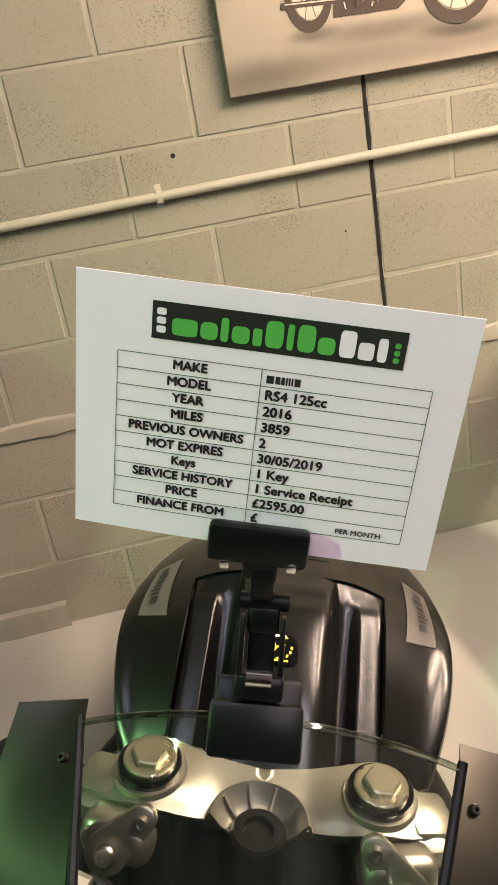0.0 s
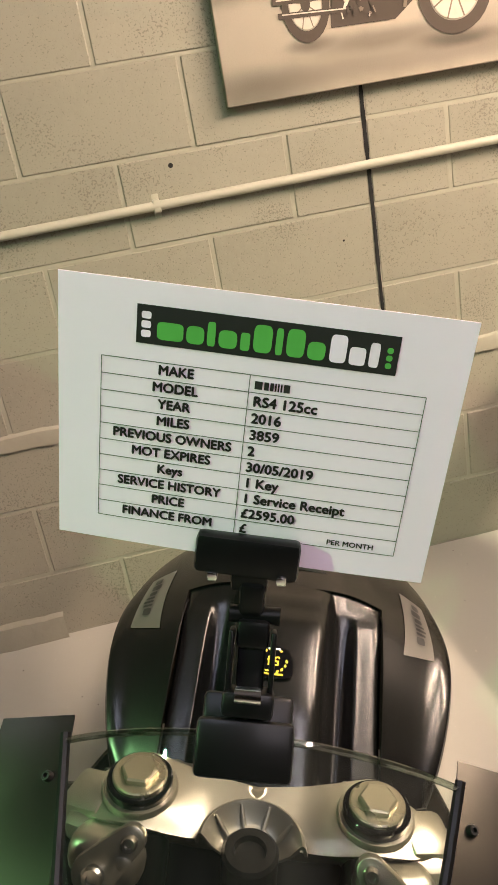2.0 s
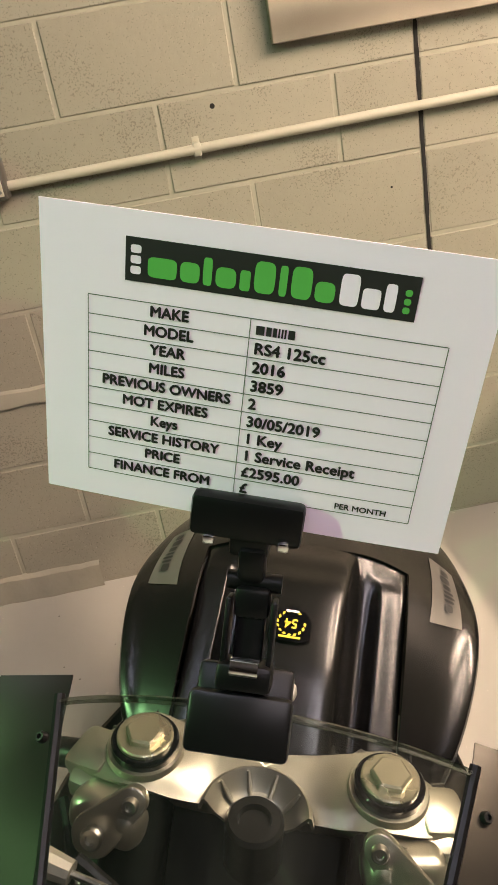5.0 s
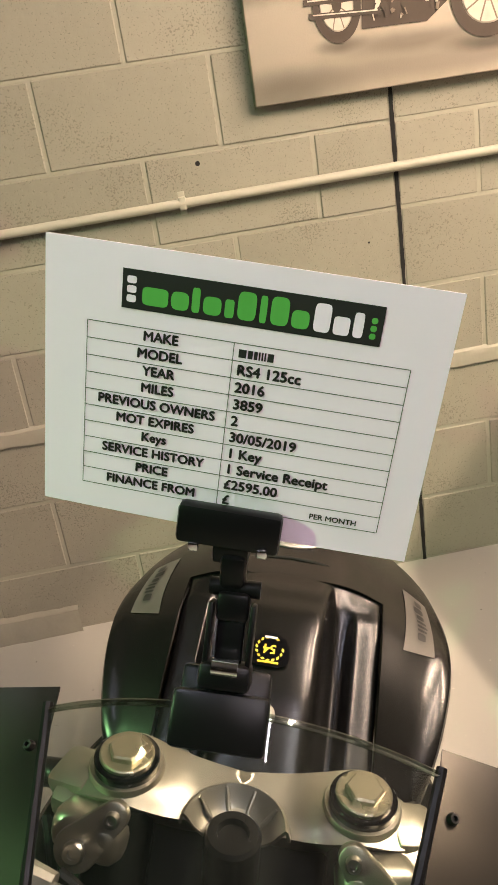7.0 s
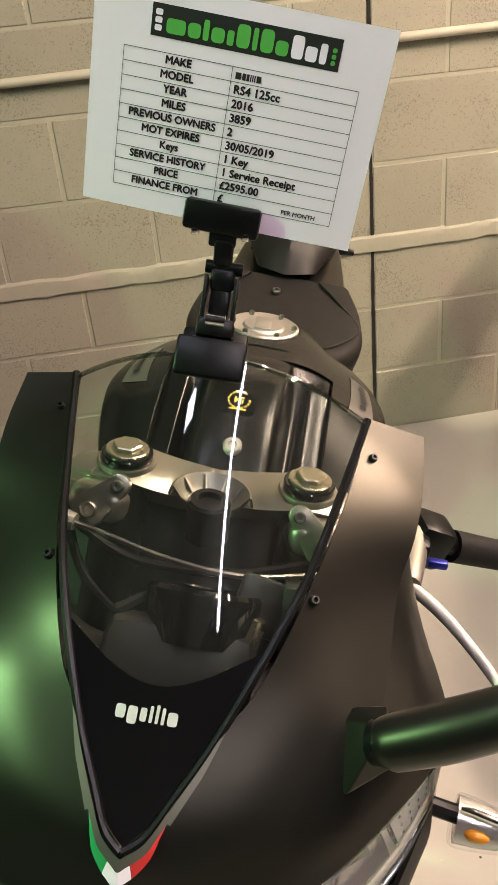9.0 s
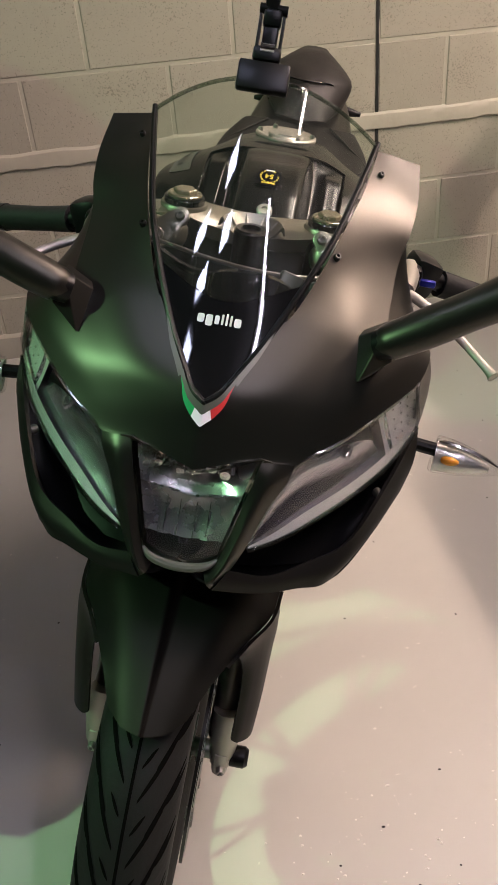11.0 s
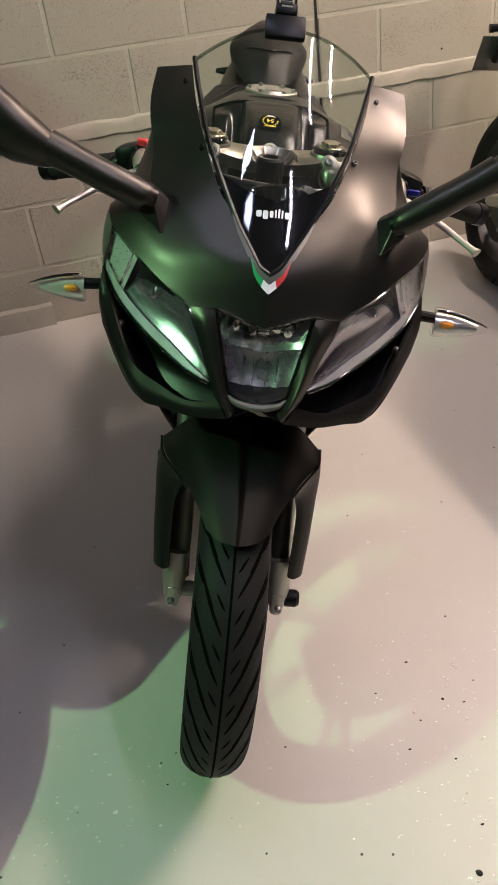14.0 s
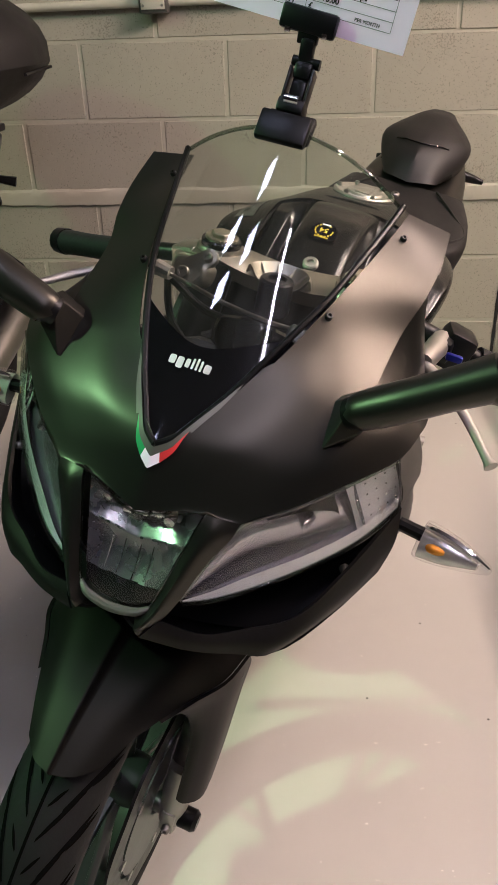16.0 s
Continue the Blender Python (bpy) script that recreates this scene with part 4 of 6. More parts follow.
# chin cheeks, ducts and winglets under the headlamps
for side in (1, -1):
    turned = flip if side < 0 else (lambda bm: bm)
    part("chin_cheek", turned(loft([[(0.036, -0.093, 0.688), (0.042, -0.09, 0.698), (0.049, -0.081, 0.706)], [(0.08, -0.074, 0.676), (0.085, -0.07, 0.686), (0.088, -0.063, 0.692)], [(0.12, -0.05, 0.67), (0.124, -0.046, 0.684), (0.122, -0.038, 0.695)], [(0.152, -0.028, 0.668), (0.164, -0.022, 0.69), (0.164, -0.01, 0.71)], [(0.194, 0.038, 0.69), (0.201, 0.04, 0.718), (0.196, 0.044, 0.75)], [(0.22, 0.086, 0.716), (0.226, 0.094, 0.755), (0.221, 0.099, 0.793)]], 8, 24, 0.004)), MATT, bike)
    part("duct_liner", turned(loft([[(0.045, -0.05, 0.685), (0.055, -0.035, 0.702), (0.07, -0.04, 0.717)], [(0.1, -0.02, 0.67), (0.11, 0.01, 0.7), (0.122, 0.0, 0.73)], [(0.165, 0.02, 0.672), (0.178, 0.06, 0.71), (0.188, 0.07, 0.757)], [(0.215, 0.085, 0.74), (0.214, 0.11, 0.765), (0.212, 0.12, 0.785)]], 8, 14, 0.003)), PLASTIC, bike)
    part("duct_floor", turned(loft([[(0.1, -0.05, 0.672), (0.13, -0.015, 0.668), (0.15, 0.035, 0.664)], [(0.152, -0.026, 0.67), (0.165, 0.01, 0.67), (0.175, 0.055, 0.673)], [(0.193, 0.04, 0.692), (0.199, 0.058, 0.696), (0.204, 0.085, 0.702)], [(0.217, 0.088, 0.72), (0.214, 0.1, 0.722), (0.211, 0.12, 0.732)]], 6, 14, 0.003)), PLASTIC, bike)
    part("inner_panel", turned(loft([[(0.1, 0.06, 0.655), (0.1, 0.065, 0.7), (0.1, 0.07, 0.745)], [(0.165, 0.1, 0.65), (0.172, 0.105, 0.71), (0.178, 0.11, 0.77)], [(0.208, 0.15, 0.69), (0.214, 0.152, 0.745), (0.216, 0.155, 0.8)]], 6, 8, 0.003)), PLASTIC, bike)
    bolt(bike, (side * 0.189, 0.045, 0.737), (side * 0.5, -0.8, 0.1), 0.005, "cheek_bolt")
part("chin_underside", mirrored(loft([[(0, -0.07, 0.698), (0.03, -0.085, 0.69), (0.08, -0.07, 0.676), (0.15, -0.025, 0.667)], [(0, 0.0, 0.67), (0.03, 0.0, 0.662), (0.08, 0.01, 0.655), (0.15, 0.04, 0.655)], [(0, 0.12, 0.66), (0.03, 0.12, 0.65), (0.08, 0.12, 0.645), (0.16, 0.12, 0.65)]], 12, 8, 0.003)), PLASTIC, bike)

# turn signals
for side in (1, -1):
    turned = flip if side < 0 else (lambda bm: bm)
    signal = part("turn_signal", turned(tube([(0.2, 0.13, 0.757), (0.24, 0.122, 0.757), (0.252, 0.12, 0.757)], 0.008, 10)), PLASTIC, bike, "clear indicator on a black stalk")
    body = [(0.251, 0.119, 0.752), (0.262, 0.117, 0.7525), (0.285, 0.113, 0.753), (0.305, 0.108, 0.7535), (0.322, 0.104, 0.754)]
    part("lens", turned(tube([(0.2485, 0.1195, 0.752), *body, (0.3255, 0.1035, 0.754)], [0.017, 0.0215, 0.0215, 0.0178, 0.0118, 0.0055, 0.001], 18, 26, squash=0.85)), LENS, signal).visible_shadow = False
    part("reflector", turned(tube([(0.252, 0.121, 0.75), (0.28, 0.116, 0.7515), (0.312, 0.108, 0.753)], [0.0195, 0.0165, 0.006], 14, 12, squash=0.8)), FROSTED, signal)
    part("bulb", turned(tube([(0.257, 0.106, 0.755), (0.261, 0.1045, 0.755), (0.27, 0.103, 0.7555), (0.276, 0.103, 0.7555)], [0.002, 0.005, 0.0048, 0.002], 12, 8)), AMBER, signal, "amber bulb")
    top = [(x, y - 0.004, z + r) for (x, y, z), r in zip(body, (0.019, 0.019, 0.0158, 0.0105, 0.0045))]
    part("cover", turned(tube(top, [0.002, 0.0035, 0.0035, 0.003, 0.0015], 10, 14)), CHROME, signal)

# mirrors: a sharp-edged foot on the fairing, a dark joint, the stalk and the housing
FOOT = [(0.1545, 0.0463, 0.9265), (0.156, 0.066, 0.924), (0.1663, 0.0426, 0.8937), (0.166, 0.062, 0.89), (0.1485, 0.0574, 0.919), (0.1377, 0.0305, 0.8716), (0.137, 0.0765, 0.9063), (0.127, 0.046, 0.868), (0.125, 0.074, 0.894), (0.15, 0.064, 0.86)]
for side in (1, -1):
    turned = flip if side < 0 else (lambda bm: bm)
    # the stalk of one side is turned up a little further than the other
    raised = pose(0.155, 0.05, 0.905) @ pose(0, 0, 0, 0, -13 if side > 0 else 0, 0) @ pose(-0.155, -0.05, -0.905)
    foot = bmesh.new()
    for p in FOOT:
        foot.verts.new(p)
    bmesh.ops.convex_hull(foot, input=foot.verts[:])
    bmesh.ops.bevel(foot, geom=foot.edges[:], offset=0.0012, segments=2, affect="EDGES", profile=0.5)
    mirror = part("mirror", turned(foot), SATIN, bike, "matt black mirror on a long stalk", smooth=False)
    part("joint", turned(moved(tube([(0.152, 0.05, 0.906), (0.163, 0.0445, 0.9115)], 0.0155, 14), raised)), PLASTIC, mirror)
    part("stalk", turned(moved(tube([(0.159, 0.045, 0.9095), (0.163, 0.0445, 0.912), (0.195, 0.043, 0.925), (0.237, 0.043, 0.9425), (0.275, 0.044, 0.958)], [0.0165, 0.0182, 0.0195, 0.019, 0.021], 16, 20, squash=0.88), raised)), SATIN, mirror)
    rows = []
    for x, y, z, a, b in ((0.258, 0.044, 0.951, 0.014, 0.016), (0.285, 0.044, 0.963, 0.024, 0.03), (0.327, 0.044, 0.982, 0.026, 0.046), (0.382, 0.054, 1.003, 0.024, 0.05), (0.427, 0.069, 1.013, 0.018, 0.042), (0.447, 0.079, 1.016, 0.006, 0.02)):
        rows.append([(x + 0.25 * b * math.sin(q), y + a * math.cos(q), z + b * math.sin(q)) for q in (2 * math.pi * k / 18 for k in range(18))])
    part("housing", turned(moved(grid(rows, True, True), raised)), SATIN, mirror)

# front mudguard: two planes falling from a ridge, running out into a blade in front of each fork leg


def steered(bm):
    """Sets the lower fork a little to one side, as the turned wheel stands."""
    for v in bm.verts:
        v.co.x += X_W * max(0.0, min(1.0, (0.9 - v.co.z) / 0.4))
    return bm


HOOD = [[(0, -0.168, 0.547), (0.022, -0.159, 0.5455), (0.041, -0.139, 0.546)], [(0, -0.138, 0.566), (0.03, -0.128, 0.5625), (0.056, -0.106, 0.559)], [(0, -0.1, 0.586), (0.042, -0.088, 0.58), (0.07, -0.075, 0.561)], [(0, -0.055, 0.602), (0.055, -0.045, 0.593), (0.088, -0.033, 0.557)], [(0, -0.01, 0.612), (0.065, -0.008, 0.602), (0.11, 0.01, 0.556)], [(0, 0.04, 0.616), (0.07, 0.037, 0.607), (0.118, 0.062, 0.55)]]
BLADE = [[(0.07, -0.074, 0.5615), (0.09, -0.031, 0.558), (0.111, 0.01, 0.5565), (0.1185, 0.064, 0.55)], [(0.076, -0.042, 0.544), (0.095, -0.016, 0.536), (0.117, 0.022, 0.525), (0.118, 0.085, 0.513)], [(0.084, -0.018, 0.515), (0.099, -0.009, 0.507), (0.117, 0.018, 0.492), (0.117, 0.075, 0.48)], [(0.091, -0.01, 0.48), (0.102, -0.007, 0.472), (0.117, 0.014, 0.46), (0.117, 0.064, 0.448)], [(0.0925, -0.014, 0.43), (0.102, -0.011, 0.423), (0.1165, 0.008, 0.41), (0.1165, 0.05, 0.4)], [(0.092, -0.022, 0.365), (0.101, -0.019, 0.358), (0.1145, 0.0, 0.352), (0.1145, 0.035, 0.346)]]
mud = part("front_mudguard", steered(mirrored(loft(HOOD, 14, 30, 0.003))), MATT, bike, "matt black front mudguard")
for side in (1, -1):
    turned = (lambda bm: steered(flip(bm))) if side < 0 else steered
    part("fork_guard", turned(loft(BLADE, 12, 28, 0.004)), MATT, mud)
    bolt(mud, (side * 0.119 + X_W, 0.05, 0.525), (side, 0, 0), 0.006, "guard_screw", BLACK_BOLT)
    # fork leg: outer tube above, slider below, foot at the axle
    up = Vector((0, 0.328, 0.93)) - Vector((0, 0.02, 0.31))
    leg = part("fork_leg", turned(tube([(0.091, 0.16, 0.6), (0.091, 0.31, 0.9)], 0.0255, 18)), PLASTIC, bike, "black upper fork tube")
    part("slider", turned(tube([(0.081, 0.018, 0.31), (0.082, 0.09, 0.46), (0.085, 0.165, 0.61)], 0.0195, 18, 8)), STEEL, leg, "dark steel fork slider")
    part("fork_foot", turned(joined(tube([(0.083, 0.022, 0.36), (0.085, 0.006, 0.32), (0.085, -0.004, 0.285)], [0.019, 0.019, 0.015], 14), block((0.022, 0.04, 0.046), (0.085, 0.002, 0.29), 0.008))), ALU, leg)
    part("axle_end", turned(lathe([(0.045, 0.013), (0.086, 0.013), (0.096, 0.015), (0.1, 0.011), (0.1, 0.0)], 16, (0, 0.006, R_W))), STEEL, leg)
    bolt(leg, (side * 0.087 + X_W, -0.022, 0.288), (side * 0.2, -1, 0), 0.006, "pinch_bolt")
    # cap on top of the fork
    cap = part("fork_cap", turned(lathe([(-0.006, 0.0255), (0.0075, 0.0255), (0.009, 0.0242), (0.009, 0.0)], 28, (0.091, 0.328, 0.93), "Z")), GLOSS, leg, "black fork cap ring")
    part("preload_cap", turned(lathe([(0.0085, 0.0213), (0.0115, 0.0213), (0.0125, 0.02), (0.0125, 0.012), (0.0125, 0.0)], 28, (0.091, 0.328, 0.93), "Z")), GOLD, cap)
    cap.location = (-0.003, 0.0, -0.011)
    part("hexagon", turned(lathe([(0.0122, 0.0148), (0.0165, 0.0148), (0.0178, 0.013), (0.0178, 0.0)], 6, (0.091, 0.328, 0.93), "Z")), GOLD, cap)
# knob on the brake side of the axle
part("axle_bobbin", lathe([(0.078, 0.01), (0.09, 0.0145), (0.108, 0.0145), (0.113, 0.011), (0.113, 0.0)], 18, (0, 0.002, 0.293)), PLASTIC, bike)
part("brake_caliper", joined(block((0.034, 0.06, 0.1), (0.078, 0.125, 0.36), 0.012, pose(0, 0, 0, -24)), block((0.05, 0.03, 0.06), (0.07, 0.14, 0.365), 0.008, pose(0, 0, 0, -24))), PLASTIC, bike)

# top yoke with clip-on bars, levers, nut, cables
yoke = part("top_yoke", mirrored(loft([[(0, 0.302, 0.914), (0.035, 0.3, 0.914), (0.06, 0.296, 0.919), (0.091, 0.296, 0.925), (0.125, 0.304, 0.92), (0.128, 0.335, 0.918)], [(0, 0.318, 0.92), (0.035, 0.318, 0.92), (0.06, 0.315, 0.926), (0.091, 0.315, 0.93), (0.118, 0.32, 0.926), (0.124, 0.345, 0.92)], [(0, 0.345, 0.924), (0.035, 0.35, 0.925), (0.06, 0.357, 0.925), (0.091, 0.365, 0.926), (0.11, 0.36, 0.923), (0.118, 0.352, 0.918)]], 24, 10, 0.02)), CAST, bike, "cast aluminium top yoke")
part("stem_nut", lathe([(-0.03, 0.021), (0.009, 0.021), (0.012, 0.0185), (0.012, 0.012), (0.007, 0.011), (0.007, 0.0)], 24, (0, 0.287, 0.914), "Z"), PLASTIC, yoke, "black steering stem nut")
# ribbed scoop cast into the yoke behind the stem nut
scoop = []
for i in range(25):
    a = math.radians(2 + 176 * i / 24)
    scoop.append([(0.8 * r * math.cos(a), 0.289 + 0.78 * r * math.sin(a), z) for r, z in ((0.0205, 0.9135), (0.027, 0.9155), (0.036, 0.921), (0.0435, 0.93), (0.0462, 0.9325), (0.049, 0.931), (0.052, 0.922))])
scoop = grid(scoop)
bmesh.ops.solidify(scoop, geom=scoop.faces[:], thickness=0.0025)
scoop = part("scoop", scoop, CAST, yoke)
for a in (35, 72, 108, 145):
    a = math.radians(a)
    part("rib", tube([(0.8 * r * math.cos(a), 0.289 + 0.78 * r * math.sin(a), z) for r, z in ((0.022, 0.916), (0.034, 0.923), (0.0435, 0.931))], [0.001, 0.002, 0.0012], 8), CAST, scoop)
yoke.location = (-0.003, 0.0, -0.011)
for side in (1, -1):
    part("yoke_boss", lathe([(-0.035, 0.031), (-0.008, 0.03), (-0.001, 0.0295), (0.001, 0.0285), (0.001, 0.02)], 28, (side * 0.091, 0.328, 0.93), "Z"), CAST, yoke)
    part("yoke_lug", block((0.04, 0.04, 0.024), (side * 0.128, 0.325, 0.913), 0.008, pose(0, 0, 0, 6, side * 14, side * 20)), CAST, yoke)


def lug_shape(r0, r1, dx, dz):
    """The outline of a drop-shaped lug: a circle of r0 at the origin drawn out to one of r1."""
    a = math.atan2(dz, dx)
    top = [(r0 * math.cos(a + math.pi / 2 + math.pi * k / 8), r0 * math.sin(a + math.pi / 2 + math.pi * k / 8)) for k in range(9)]
    low = [(dx + r1 * math.cos(a - math.pi / 2 + math.pi * k / 10), dz + r1 * math.sin(a - math.pi / 2 + math.pi * k / 10)) for k in range(11)]
    return top + low


for side in (1, -1):
    turned = flip if side < 0 else (lambda bm: bm)
    clamp = part("bar_clamp", turned(joined(block((0.05, 0.05, 0.03), (0.117, 0.318, 0.905), 0.01, pose(0, 0, 0, 8, 0, 10)), block((0.058, 0.044, 0.034), (0.104, 0.29, 0.903), 0.012, pose(0, 0, 0, -18, 0, 12), 3), plate(lug_shape(0.011, 0.017, 0.024, -0.026), 0.011, pose(0.086, 0.278, 0.93, -32, 0, 0), 0.0025))), CAST, yoke, "cast clip-on clamp")
    bolt(clamp, (side * 0.11, 0.2615, 0.9085), (0, -0.85, 0.53), 0.0085, "clamp_bolt")
    bolt(clamp, (side * 0.086, 0.275, 0.9305), (0, -0.85, 0.53), 0.006, "pinch_bolt")
    bar = part("handlebar", turned(tube([(0.11, 0.325, 0.902), (0.18, 0.335, 0.886), (0.24, 0.352, 0.866), (0.25, 0.355, 0.862)], 0.0115, 12)), PLASTIC, bike)
    part("grip", turned(tube([(0.245, 0.354, 0.863), (0.3, 0.374, 0.848), (0.352, 0.395, 0.834)], [0.0175, 0.0165, 0.0175], 16, 14)), RUBBER, bar)
    part("bar_end", turned(tube([(0.352, 0.395, 0.834), (0.368, 0.402, 0.83)], [0.019, 0.0185], 14)), PLASTIC, bar)
    part("switch_block", turned(joined(block((0.042, 0.045, 0.05), (0.215, 0.342, 0.875), 0.01, pose(0, 0, 0, 0, 18, 14)), block((0.03, 0.03, 0.03), (0.2, 0.315, 0.88), 0.008))), PLASTIC, bar)
    part("lever", turned(tube([(0.19, 0.25, 0.885), (0.22, 0.225, 0.878), (0.25, 0.19, 0.868), (0.28, 0.14, 0.858), (0.288, 0.128, 0.855)], [0.0065, 0.006, 0.0052, 0.0048, 0.0075], 12, 22, squash=0.7)), ALU, bar, "polished alloy lever")
    part("lever_perch", turned(tube([(0.2, 0.33, 0.882), (0.195, 0.285, 0.886), (0.19, 0.248, 0.885)], [0.015, 0.013, 0.011], 12)), ALU, bar)
part("switch_button", block((0.02, 0.009, 0.009), (0.22, 0.29, 0.884), 0.003), BLUE, bike, "blue switch")
part("kill_switch", block((0.016, 0.014, 0.01), (-0.2, 0.335, 0.905), 0.003), RED, bike, "red kill switch")
for pts, r, mtl in (([(-0.128, 0.232, 0.905), (-0.09, 0.228, 0.9), (-0.03, 0.215, 0.895), (0.04, 0.21, 0.893), (0.11, 0.235, 0.89)], 0.0026, STEEL), ([(-0.12, 0.25, 0.89), (-0.06, 0.235, 0.87), (0.03, 0.24, 0.87), (0.1, 0.26, 0.88)], 0.005, PLASTIC), ([(0.12, 0.3, 0.88), (0.08, 0.24, 0.86), (0.0, 0.2, 0.83), (-0.06, 0.2, 0.8)], 0.0045, PLASTIC), ([(-0.15, 0.3, 0.88), (-0.1, 0.22, 0.85), (-0.02, 0.18, 0.82)], 0.0045, PLASTIC)):
    part("cable", tube(pts, r, 8, 24), mtl, bike)
part("cable_end", tube([(-0.135, 0.234, 0.906), (-0.115, 0.231, 0.904)], [0.01, 0.008], 10), ALU, bike)

# instrument panel and black tray below the screen
dash = part("instrument_panel", joined(block((0.13, 0.05, 0.075), (0.0, 0.15, 0.838), 0.02, pose(0, 0, 0, -35)), block((0.2, 0.05, 0.02), (0.0, 0.16, 0.815), 0.006)), TRIM, bike, "black instrument panel")
part("display", block((0.075, 0.003, 0.045), (0.012, 0.176, 0.855), 0.001, pose(0, 0, 0, -35)), GLOSS, dash)
part("headstock_cover", mirrored(loft([[(0, 0.335, 0.905), (0.08, 0.34, 0.9), (0.135, 0.37, 0.885)], [(0, 0.3, 0.84), (0.08, 0.305, 0.835), (0.15, 0.35, 0.83)], [(0, 0.28, 0.76), (0.08, 0.28, 0.75), (0.16, 0.31, 0.74)], [(0, 0.26, 0.68), (0.08, 0.265, 0.67), (0.16, 0.3, 0.66)]], 12, 12, 0.003)), TRIM, bike)
dial = moved(lathe([(-0.03, 0.03), (-0.028, 0.044), (0.0, 0.05), (0.014, 0.05), (0.018, 0.047), (0.014, 0.043), (0.012, 0.0)], 32, (0, 0, 0), "Z"), pose(0.012, 0.188, 0.868, -38, 0, 0))
part("rev_counter", dial, GLOSS, dash, "round black rev counter housing")
part("relay_can", tube([(0.04, 0.16, 0.835), (0.041, 0.158, 0.84), (0.05, 0.185, 0.872), (0.051, 0.187, 0.875)], [0.016, 0.019, 0.019, 0.016], 18), GOLD, dash, "tan metal can beside the instruments")
part("inner_tray", mirrored(loft([[(0, 0.0, 0.80), (0.04, 0.02, 0.81), (0.09, 0.06, 0.83), (0.17, 0.1, 0.85)], [(0, 0.1, 0.79), (0.05, 0.1, 0.80), (0.1, 0.13, 0.82), (0.17, 0.17, 0.85)], [(0, 0.2, 0.77), (0.05, 0.21, 0.78), (0.12, 0.22, 0.8), (0.17, 0.23, 0.83)], [(0, 0.29, 0.74), (0.05, 0.29, 0.75), (0.12, 0.28, 0.76), (0.165, 0.27, 0.78)]], 14, 14, 0.003)), TRIM, bike)

part("bracket", joined(block((0.05, 0.012, 0.05), (0.062, 0.2, 0.872), 0.004, pose(0, 0, 0, -30, 20, 10)), block((0.02, 0.03, 0.06), (0.088, 0.21, 0.86), 0.004, pose(0, 0, 0, -20, 0, 0))), RIM, dash, "grey metal bracket beside the instruments")
for x, y, z in ((-0.05, 0.19, 0.86), (-0.03, 0.195, 0.845), (-0.065, 0.2, 0.84)):
    part("wiring", tube([(x, y, z), (x + 0.03, y + 0.01, z + 0.012), (x + 0.07, y + 0.005, z + 0.004), (x + 0.1, y + 0.02, z - 0.01)], 0.006, 8, 16), TRIM, dash)

# tank
def tank_row(y, z_top, half, shoulder, z_side, low):
    return [(0, y, z_top), (half * 0.35, y, z_top - 0.002), (half * 0.62, y + 0.0, shoulder + 0.006), (half * 0.86, y, shoulder - 0.016), (half, y, z_side), (half * 0.93, y + 0.01, (z_side + low) / 2), (half * 0.66, y + 0.02, low)]


def opened(bm):
    """Cuts the opening for the cover into the front of the tank's top."""
    for co, no in (((0.105, 0, 0), (1, 0, 0)), ((-0.105, 0, 0), (1, 0, 0)), ((0, 0.592, 0), (0, 1, 0))):
        bmesh.ops.bisect_plane(bm, geom=bm.verts[:] + bm.edges[:] + bm.faces[:], plane_co=co, plane_no=no, dist=0.00001)
    gone = [f for f in bm.faces if abs(f.calc_center_median().x) < 0.105 and f.calc_center_median().y < 0.592 and f.normal.z > 0.1]
    bmesh.ops.delete(bm, geom=gone, context="FACES")
    bmesh.ops.solidify(bm, geom=bm.faces[:], thickness=0.002)
    return bm


tank = part("fuel_tank", opened(mirrored(loft([
    tank_row(0.385, 0.85, 0.1, 0.805, 0.77, 0.72), tank_row(0.41, 0.868, 0.135, 0.825, 0.79, 0.72), tank_row(0.46, 0.904, 0.162, 0.86, 0.835, 0.73),
    tank_row(0.53, 0.927, 0.178, 0.897, 0.87, 0.74), tank_row(0.6, 0.937, 0.18, 0.91, 0.874, 0.74), tank_row(0.7, 0.934, 0.168, 0.9, 0.855, 0.73),
    tank_row(0.8, 0.91, 0.142, 0.87, 0.83, 0.72), tank_row(0.88, 0.868, 0.112, 0.84, 0.8, 0.71), tank_row(0.94, 0.82, 0.09, 0.8, 0.77, 0.7)], 26, 44))), TANK_PAINT, bike, "matt black fuel tank")
part("fuel_cap", lathe([(0.0, 0.05), (0.004, 0.05), (0.006, 0.047), (0.004, 0.04), (0.003, 0.03), (0.006, 0.027), (0.007, 0.0)], 40, (0, 0.7, 0.935), "Z"), ALU, tank, "silver fuel cap")
part("cap_flap", block((0.024, 0.044, 0.003), (0, 0.7, 0.942), 0.0012), ALU, tank)
for k in range(6):
    a = 2 * math.pi * k / 6
    bolt(tank, (0.043 * math.cos(a), 0.7 + 0.043 * math.sin(a), 0.941), (0, 0, 1), 0.004, "cap_screw")
bolt(tank, (0, 0.43, 0.894), (0, -0.5, 0.85), 0.011, "tank_bolt", ALU)

